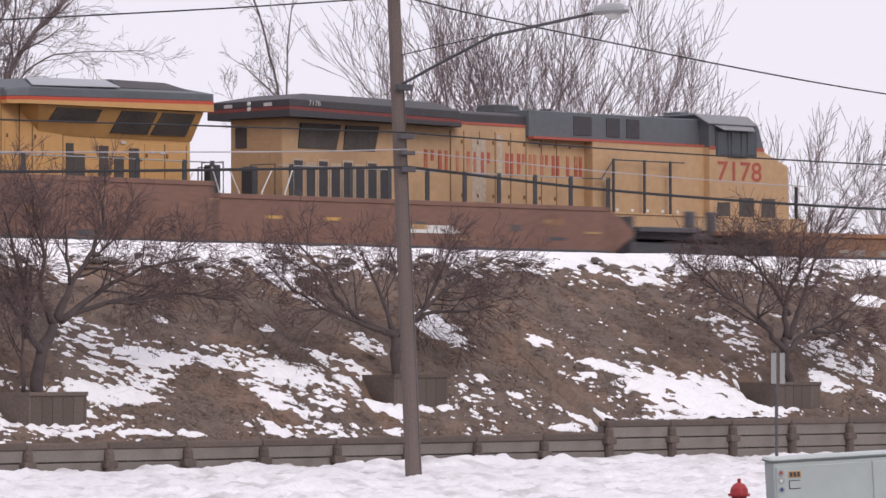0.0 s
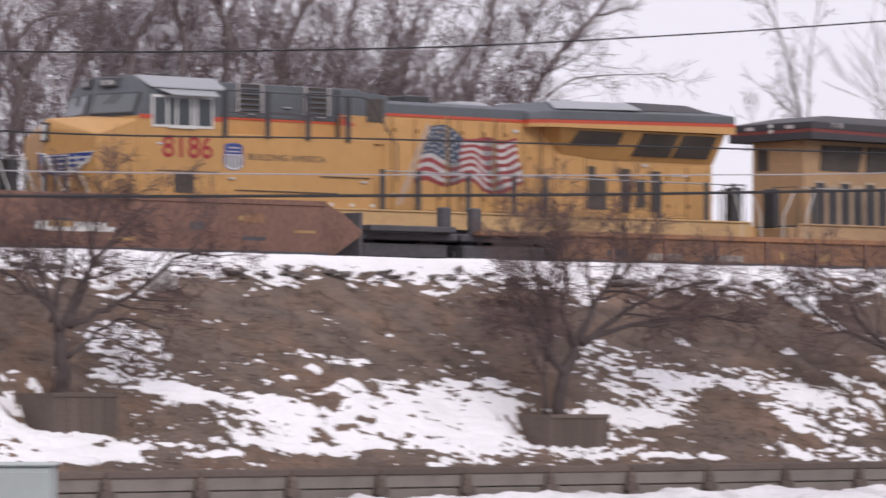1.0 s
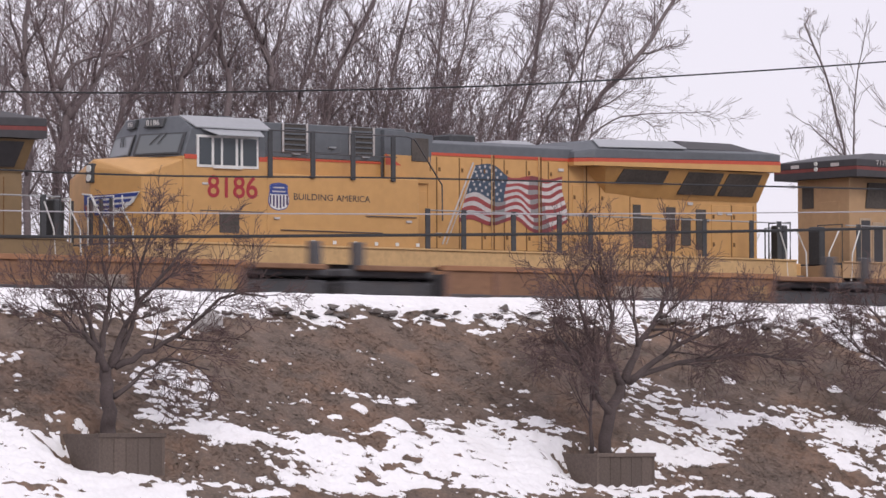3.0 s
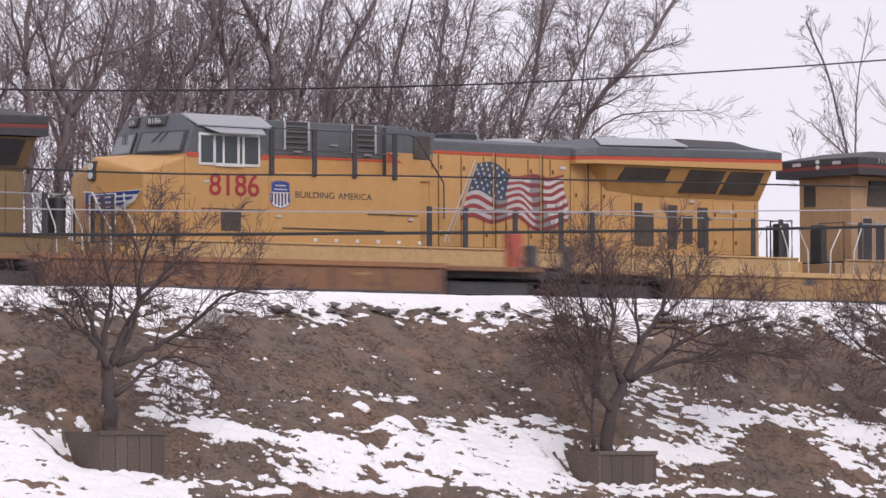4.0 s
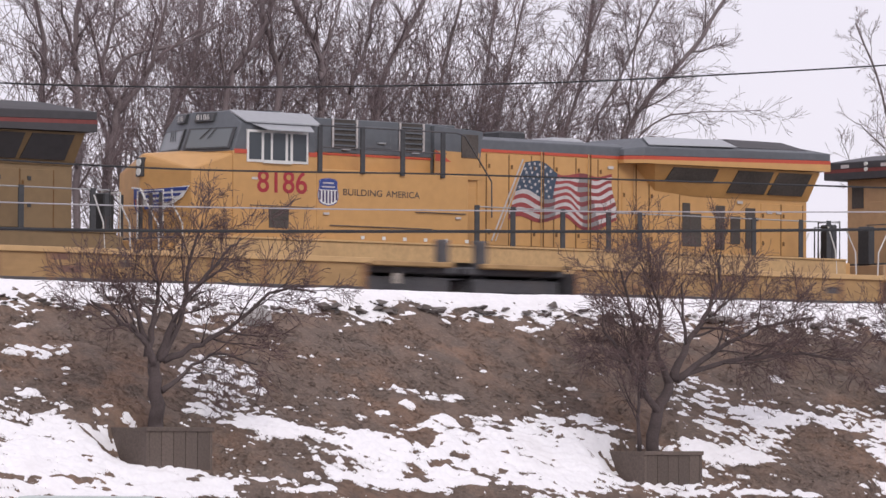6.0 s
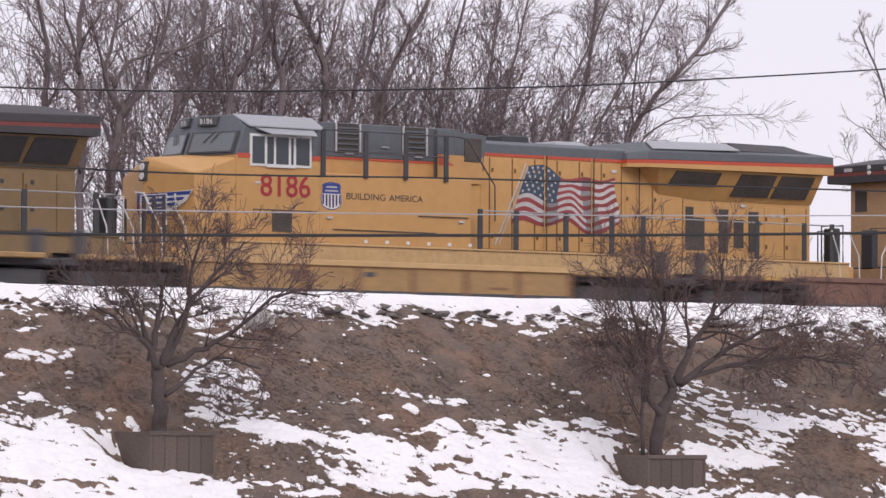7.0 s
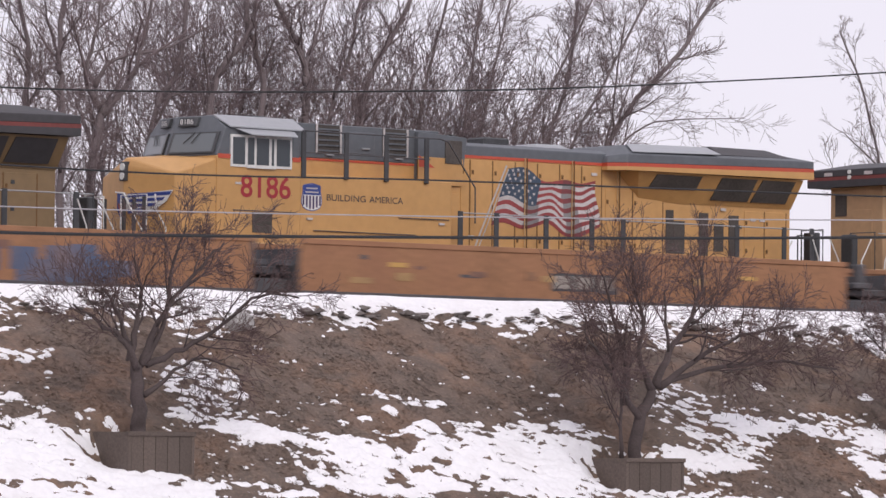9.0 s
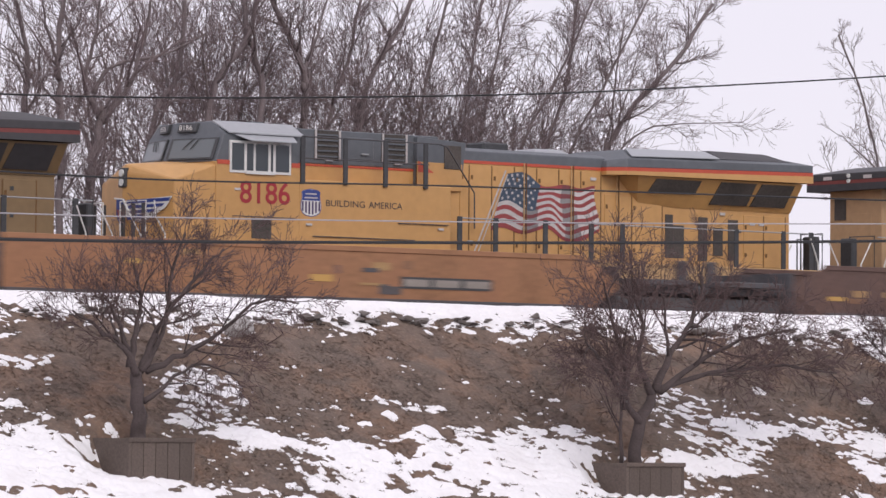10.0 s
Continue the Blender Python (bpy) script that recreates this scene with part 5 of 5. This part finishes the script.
lettering("slogan_word", "BUILDING", 1.14, 0.15, (5.58, -1.508, 2.75), "black", loco, "dark painted slogan word")
lettering("slogan_word", "AMERICA", 1.0, 0.15, (6.83, -1.508, 2.75), "black", loco, "dark painted slogan word")
def emblem_shield(grow_):
    """Outline of the shield, waisted under a broad top and rounded to a point below."""
    half = [(0.0, 0.62), (0.10, 0.60), (0.20, 0.585), (0.255, 0.54), (0.245, 0.44), (0.262, 0.36), (0.285, 0.26), (0.278, 0.16), (0.235, 0.08), (0.15, 0.03), (0.0, 0.0)]
    mid = 0.31
    pts = [(x * grow_, mid + (z - mid) * grow_) for x, z in half]
    return [(5.145 + x, 2.50 + z) for x, z in pts] + [(5.145 - x, 2.50 + z) for x, z in pts[-2:0:-1]]


shield = part("shield", prism(emblem_shield(1.06), -1.506, -1.502), "blue", loco, "blue and white striped railway shield emblem")
part("shield_field", prism(emblem_shield(1.0), -1.509, -1.506), "white", shield)
part("shield_top", prism([(4.895, 3.045), (4.95, 3.085), (5.145, 3.115), (5.34, 3.085), (5.395, 3.045), (5.39, 2.93), (5.40, 2.86), (4.89, 2.86), (4.90, 2.93)], -1.512, -1.509), "blue", shield)
for z, w in ((3.015, 0.16), (2.925, 0.19)):
    part("pale_band", box(5.145 - w, 5.145 + w, -1.515, -1.512, z - 0.016, z + 0.016), "flagwhite", shield)
for k in range(6):
    x = 4.905 + 0.096 * k
    part("shield_stripe", box(x - 0.024, x + 0.024, -1.512, -1.509, 2.53 + 0.055 * abs(k - 2.5) ** 1.3 * 0.5, 2.84), "navystripe", shield)
flag(loco, -1.008)
bar("flag_staff", [(10.40, -1.02, 1.85), (11.36, -1.02, 3.84)], 0.022, "flagwhite")
bar("flag_staff", [(10.52, -1.02, 1.85), (11.42, -1.02, 3.75)], 0.014, "flagwhite")
# wing emblem on the pointed nose: blue feathers with pale edges, narrowing downwards
turn = math.atan2(-1.48, 0.43)
emblem = part("wing_emblem", hull([(x, y, z) for x, z in ((0.12, 2.62), (1.38, 2.70), (1.2, 2.45), (0.95, 2.30), (0.55, 2.10), (0.12, 2.28)) for y in (-0.012, 0.0)]), "white", loco, "blue and white wing emblem")
for k, (xa, xb, za, zb) in enumerate(((0.16, 1.28, 2.56, 2.64), (0.2, 1.1, 2.44, 2.51), (0.25, 0.9, 2.32, 2.39), (0.16, 0.55, 2.18, 2.28))):
    part("feather", hull([(x, y, z) for x, z in ((xa, za), (xb, za + 0.03), (xa, zb), (xb + 0.06, zb + 0.03)) for y in (-0.022, -0.012)]), "blue", emblem)
emblem.location, emblem.rotation_euler, emblem.scale = (0.862, -0.02, 0.12), (0, 0, turn), (1.08, 1, 1)
crest = part("nose_shield", hull([(x, y, z) for x, z in ((-0.16, 2.66), (0.16, 2.66), (0.16, 2.3), (0, 2.05), (-0.16, 2.3)) for y in (-0.01, 0.01)]), "blue", loco, "blue and red shield emblem")
part("lower_field", hull([(x, y, z) for x, z in ((-0.13, 2.42), (0.13, 2.42), (0, 2.1)) for y in (-0.018, -0.01)]), "flagred", crest)
crest.location, crest.rotation_euler = (0.85, 0, 0.12), (0, 0, radians(-90))

# the faded locomotive, its cab at the far end
loco, X, b, h, bar = locomotive(FIRST + LENGTH, True, "faded", "fadedred", "sun-faded yellow and grey freight locomotive with patched paint", "7178", 22.95, "black")
hood_common(loco, X, b, h, bar, "faded", "fadedred", 4.8, (9.0, 10.5, 11.9, 13.3, 14.6, 16.0, 17.4, 18.8, 20.9), "canvas", "darkred", False, roof="canvas", fans=False)
for xa, xb in ((2.2, 3.72), (3.86, 5.15)):
    part("grille", hull([(xa, -1.0, 3.12), (xb - 0.12, -1.0, 3.12), (xa + 0.08, -1.06, 3.78), (xb, -1.06, 3.78), (xa, -0.96, 3.12), (xb - 0.12, -0.96, 3.12), (xa + 0.08, -0.96, 3.78), (xb, -0.96, 3.78)]), "screen", loco, "dark mesh grille")
b("rear_vent", 20.7, 20.72, 0.35, 0.78, 3.15, 3.72, "screen", 0.004)
b("rear_door", 20.7, 20.715, -0.6, 0.15, 1.7, 3.3, "faded", 0.004)
part("upper_cabinet", box(10.9, 18.1, -1.12, 1.12, 3.72, 4.46, 0.02), "grey", loco, "grey equipment housing with square openings")
part("lower_cabinet", box(13.3, 18.1, -1.3, 1.3, 1.6, 3.70, 0.02), "faded", loco)
part("stripe", box(10.9, 18.1, -1.315, -1.10, 3.66, 3.73), "fadedred", loco)
for xa, xb in ((12.7, 13.45), (14.05, 14.62), (14.9, 15.45)):
    part("opening", box(xa, xb, -1.14, -1.10, 3.82, 4.36, 0.01), "canvas", loco)
for x in (13.9, 15.2, 16.3):
    part("high_rail_post", box(x - 0.035, x + 0.035, -1.56, -1.50, 1.6, 3.2, 0.01), "black", loco)
part("high_handrail", tube([(16.9, -1.53, 3.17), (13.9, -1.53, 3.17), (13.4, -1.53, 2.62), (12.6, -1.53, 2.62)], 0.02), "steel", loco)
h("exhaust_pipe", [(11.2, -0.4, 4.3), (12.3, -0.4, 4.3), (11.2, 0.4, 4.3), (12.3, 0.4, 4.3), (11.3, -0.35, 4.62), (12.2, -0.35, 4.62), (11.3, 0.35, 4.62), (12.2, 0.35, 4.62)], "black", 0.02)
for k in range(3):
    bar("horn", [(9.6, -0.2 + 0.15 * k, 4.5), (9.95, -0.2 + 0.15 * k, 4.52)], [0.035, 0.085], "black")
h("fan_cap", [(8.2, -0.5, 4.33), (9.2, -0.5, 4.33), (8.2, 0.5, 4.33), (9.2, 0.5, 4.33), (8.3, -0.4, 4.5), (9.1, -0.4, 4.5), (8.3, 0.4, 4.5), (9.1, 0.4, 4.5)], "black", 0.02)
for k, (xa, xb) in enumerate(((18.35, 18.9), (19.3, 19.95), (20.3, 20.9))):
    part("step_recess", box(xa, xb, -1.53, -1.5, 1.65, 2.25 if k else 2.1), "screen", loco)
door_lines(b, [9.9, 10.5, 11.1, 11.7, 12.3, 12.9, 13.5, 14.1, 14.6], 1.75, 3.8, 0.98, "faded")
for k in range(8):
    xa = 2.0 + 0.455 * k
    vent = part("vent", box(xa, xa + 0.40, -1.004, -0.975, 1.62, 2.86 - 0.10 * (k % 2), 0.004), "primer", loco, "pale framed louvre")
    part("louvre_mesh", box(xa + 0.045, xa + 0.355, -1.012, -1.003, 1.66, 2.80 - 0.16 * (k % 2)), "canvas", vent)
part("paint_patch", box(8.75, 9.3, -1.004, -0.99, 1.9, 3.6), "primer", loco, "pale worn patch of bare primer")
part("paint_patch", box(9.75, 9.95, -1.004, -0.99, 2.3, 3.75), "primer", loco, "pale worn patch of bare primer")
lettering("road_number", "7178", 1.95, 0.56, (18.35, -1.53, 2.72), "fadedred", loco, "faded red road number", 0.012)
letters = [6.9 + 0.55 * k for k in range(5)] + [10.08 + 0.465 * k for k in range(7)]
for k, x in enumerate(letters):
    wide = 0.36 if k < 5 else 0.30
    if k in (2, 10):
        part("lettering_bar", box(x + 0.13, x + 0.24, -1.012, -0.996, 2.68, 3.24), "wornred", loco, "worn red block of old lettering")
        continue
    part("lettering_bar", box(x, x + 0.12, -1.012, -0.996, 2.68, 3.24), "wornred", loco, "worn red block of old lettering")
    part("lettering_bar", box(x + wide - 0.10, x + wide, -1.012, -0.996, 2.68 if k % 2 else 2.95, 3.24), "wornred", loco, "worn red block of old lettering")
lettering("side_number", "7178", 0.42, 0.13, (2.05, -1.562, 4.20), "flagwhite", loco, "small white road number")
for y in (-0.9, 0.6):
    b("rear_number_block", 20.985, 20.995, y, y + 0.30, 4.19, 4.28, "flagwhite")
for z in (4.14, 4.28):
    part("rear_headlight", tube([(X(20.96), -0.05, z), (X(21.02), -0.05, z)], 0.055, 10), "lens", loco)

# the third locomotive, only its rear end is in view
loco, X, b, h, bar = locomotive(FIRST - LENGTH, False, "dirtyyellow", "fadedred", "yellow and grey freight locomotive coupled ahead of the flag unit", "5401")
hood_common(loco, X, b, h, bar, "dirtyyellow", "fadedred", 4.8, (9.5, 11.5, 13.5, 15.5, 17.2, 19.0, 20.9), "canvas", "darkred", roof="canvas", fans=False)
door_lines(b, [14.5, 15.3, 16.1, 16.9, 17.7, 18.5, 19.3, 20.2], 1.75, 3.05, 0.98, "dirtyyellow")
for xa, z in ((18.7, 2.2), (18.7, 2.8), (19.5, 2.2), (19.5, 2.8)):
    b("door_latch", xa, xa + 0.09, -1.015, -0.995, z, z + 0.09, "black")


# ---- the passing train: empty container cars ----
def wheelset(name, car, x):
    tr = part(name, box(x - 1.25, x + 1.25, -1.12, 1.12, 0.38, 0.72, 0.05), "steel", car, "dirty freight truck")
    for dx in (-0.88, 0.88):
        for s in (-1, 1):
            part("wheel", tube([(x + dx, s * 0.66, 0.42), (x + dx, s * 0.80, 0.42)], 0.42, 18), "steel", tr)


CARS = []


def container_car(q0, q1, kind, paint, marks=(), lead=2.6, tail=2.6, top=None, square=False):
    """One unit of an empty container car. q0, q1: its side panels along the train; lead, tail: reach of its end platforms."""
    car = thing("container_car", (q0, NEAR_TRACK, RAIL),
                {"tall": "empty deep-sided container well car with rusty sides", "low": "empty low-sided container car with ribbed sides"}[kind], "railway car", "cars of the passing train")
    n = q1 - q0
    top = top or (1.58 if kind == "tall" else 1.10)
    c0, c1 = (0.05 if square or reach < 1.5 else 1.1 for reach in (lead, tail))
    u0, u1 = (1.0 if kind == "tall" and not square and reach > 1.5 else 0.0 for reach in (lead, tail))
    for s in (-1, 1):
        if kind == "tall":
            prof = [(u0, 0.30), (n - u1, 0.30), (n - 0.1 * u1, 0.82), (n, 0.95), (n - 0.45 * c1, 1.30), (n - c1, top), (c0, top), (0.45 * c0, 1.30), (0, 0.95), (0.1 * u0, 0.82)]
            part("side_wall", prism(prof, s * 1.50, s * 1.44), paint, car)
            part("top_chord", box(c0 - 0.05, n - c1 + 0.05, s * 1.53, s * 1.40, top - 0.10, top + 0.02, 0.01), paint, car)
        else:
            part("side_wall", box(0, n, s * 1.50, s * 1.44, 0.32, top - 0.1), paint, car)
            # lighter chord colours paint in the highlight along the top edge
            part("top_chord", box(-0.15, n + 0.15, s * 1.56, s * 1.38, top - 0.12, top, 0.01), {"rustlow": "orange", "tan": "dusty"}.get(paint, paint), car, "top rail, edge highlight in its colour where lighter")
            k = 0.0
            while k <= n + 0.01:
                part("rib", box(k - 0.06, k + 0.06, s * 1.545, s * 1.5, 0.36, top - 0.12, 0.01), {"tan": "rustlow", "rustlow": "rust"}.get(paint, paint), car)
                k += n / 7
        part("bottom_sill", box(u0, n - u1, s * 1.53, s * 1.36, 0.28, 0.46, 0.01), "steel", car)
    part("floor", box(0.2, n - 0.2, -1.4, 1.4, 0.26, 0.32), "steel", car)
    for xa, xb, reach in ((-lead, 0.0, lead), (n, n + tail, tail)):
        part("end_platform", box(xa, xb, -1.1, 1.1, 0.80, 0.98, 0.03), "steel", car)
        part("bulkhead", box((xb if xa < 0 else xa) - 0.05, (xb if xa < 0 else xa) + 0.05, -1.44, 1.44, 0.4, top - 0.2, 0.01), "steel", car)
        for s in (-1, 1):
            part("end_ledge", box(xa + min(0.3, reach / 4), xb - min(0.3, reach / 4), s * 1.42, s * 1.08, top - 0.16 if kind == "low" else 0.98, top - 0.04 if kind == "low" else 1.12, 0.02), paint if kind == "low" else "steel", car)
        if xa < 0 and reach < 1.5:
            continue  # this end rests on the truck of the car ahead
        mid = xa + 0.4 if xa < 0 else xb - 0.4
        part("brake_box", box(mid - 0.13, mid + 0.13, -1.2, -0.95, 0.95, 1.58, 0.03), "steel", car)
        wheelset("truck", car, (xa + xb) / 2 if reach > 1.5 else xb)
    for x, w, z0, z1, m in marks:
        part("mark", box(x - q0 - w / 2, x - q0 + w / 2, -1.512, -1.5, z0, z1), "oldgrey" if m == "white" and kind == "low" else m, car, {"white": "pale worn lettering panel", "bluepatch": "faded blue painted patch", "yellowmark": "yellow reflector", "tan": "tan painted square", "black": "dark lettering panel"}[m])
    CARS.append((car, q0))


def logo(q, z=0.75):
    """A framed dark panel with pale block shapes."""
    return [(q, 1.9, z - 0.20, z + 0.20, "black")]


container_car(52.0, 74.2, "tall", "rust", [(60, 1.4, 0.8, 1.0, "white")], tail=0.04, top=1.86, square=True)
container_car(74.3, 89.4, "tall", "rust", [(81.6, 2.1, 0.78, 0.98, "white"), (78.2, 0.45, 1.02, 1.1, "yellowmark"), (76.2, 0.45, 1.02, 1.1, "yellowmark")], lead=0.04, tail=3.1)
for k, (qa, qb) in enumerate(((95.2, 106.8), (112.3, 122.3), (128.0, 138.0), (143.7, 153.7), (159.4, 170.1))):
    container_car(qa, qb, "low", "rustlow", [((118.4 if k == 1 else qa + 6.0), 1.9, 0.42, 0.72, "white"), (qb - 0.45, 0.5, 0.40, 0.80, "tan")] if k in (1, 2, 3) else [(98.5, 1.1, 0.48, 0.64, "white"), (100.4, 1.3, 0.48, 0.64, "white")] if k == 0 else (), tail=3.4 if k == 4 else 2.7)
part("end_marker", box(12.95, 13.3, -1.3, -1.0, 0.95, 1.85, 0.04), "fadedred", CARS[-1][0], "dull red end cabinet")
for k, (qa, qb) in enumerate(((177.2, 188.3), (194.5, 204.1), (210.2, 219.8), (225.9, 235.5), (241.6, 252.2))):
    container_car(qa, qb, "low", "tan", [(qb + 0.9, 0.25, 0.55, 0.78, "white")] if k < 4 else (), lead=3.4 if k == 0 else 2.9, tail=3.5 if k == 4 else 2.9)
container_car(259.6, 272.0, "low", "rust", [(q, 0.5, 0.98, 1.08, "yellowmark") for q in (258.4, 262.2, 264.6)], lead=3.5, tail=2.6)
container_car(277.3, 297.0, "tall", "orange", [(283.8, 2.6, 0.72, 0.98, "black"), (281.0, 0.5, 1.0, 1.1, "yellowmark")], lead=2.6, tail=0.62)
container_car(298.3, 314.7, "tall", "orange", logo(306.4, 0.85) + [(301.0, 0.5, 1.05, 1.15, "yellowmark"), (311.5, 0.5, 1.05, 1.15, "yellowmark")], lead=0.62, tail=1.2)
container_car(317.2, 334.1, "tall", "orange", [(329.0, 2.6, 0.70, 0.96, "black"), (325.5, 0.6, 0.80, 0.95, "yellowmark"), (320.5, 0.5, 1.05, 1.15, "yellowmark")], lead=1.2, tail=2.7)
container_car(339.6, 356.0, "tall", "darkrust", [(341.0, 0.6, 0.75, 0.85, "yellowmark")], lead=2.7, tail=2.7)
container_car(361.0, 377.0, "tall", "darkrust", lead=2.2)
for car, q in CARS:
    for ob in car.children:
        if ob.get("label") == "dark lettering panel":
            c = [v.co for v in ob.data.vertices]
            xa, xb, za, zb = min(v.x for v in c), max(v.x for v in c), min(v.z for v in c), max(v.z for v in c)
            for k in range(3):
                w = (xb - xa) / 3
                part("block", box(xa + w * k + 0.08, xa + w * (k + 1) - 0.06, -1.518, -1.512, za + 0.05, zb - 0.05), "oldgrey", ob)


def weathering():
    """Worn paint on the tall sides: small patches, and a mottled blue field on one car."""
    rng = np.random.RandomState(17)
    for car, q in CARS:
        tall = "deep-sided" in car["label"]
        length = max(o.dimensions.x for o in car.children if o.name.startswith("side_wall"))
        for k in range(14 if tall else 6):
            x, w = rng.uniform(1.5, length - 1.5), rng.uniform(0.15, 0.7)
            z = rng.uniform(0.45, 1.3 if tall else 0.85)
            part("paint_patch", box(x - w / 2, x + w / 2, -1.508 - 0.0006 * k, -1.5, z, z + rng.uniform(0.05, 0.2)), ("rust", "tan", "rustlow", "steel")[k % 4], car)
        if abs(q - 277.3) < 0.01:
            for k in range(16):
                x, w, z = rng.uniform(12.3, 16.0), rng.uniform(0.5, 1.3), rng.uniform(0.36, 1.0)
                part("blue_patch", box(x - w / 2, x + w / 2, -1.512 - 0.0006 * k, -1.5, z, z + rng.uniform(0.2, 0.5)), "bluepatch", car, "mottled faded blue paint")


weathering()


def motions():
    """The train runs steadily towards -x."""
    for car, q in CARS:
        walk(car, [(t, pose(q - SPEED * t, NEAR_TRACK, RAIL)) for t in (0.0, 2.5, 5.0, 7.5, 10.0)])


motions()
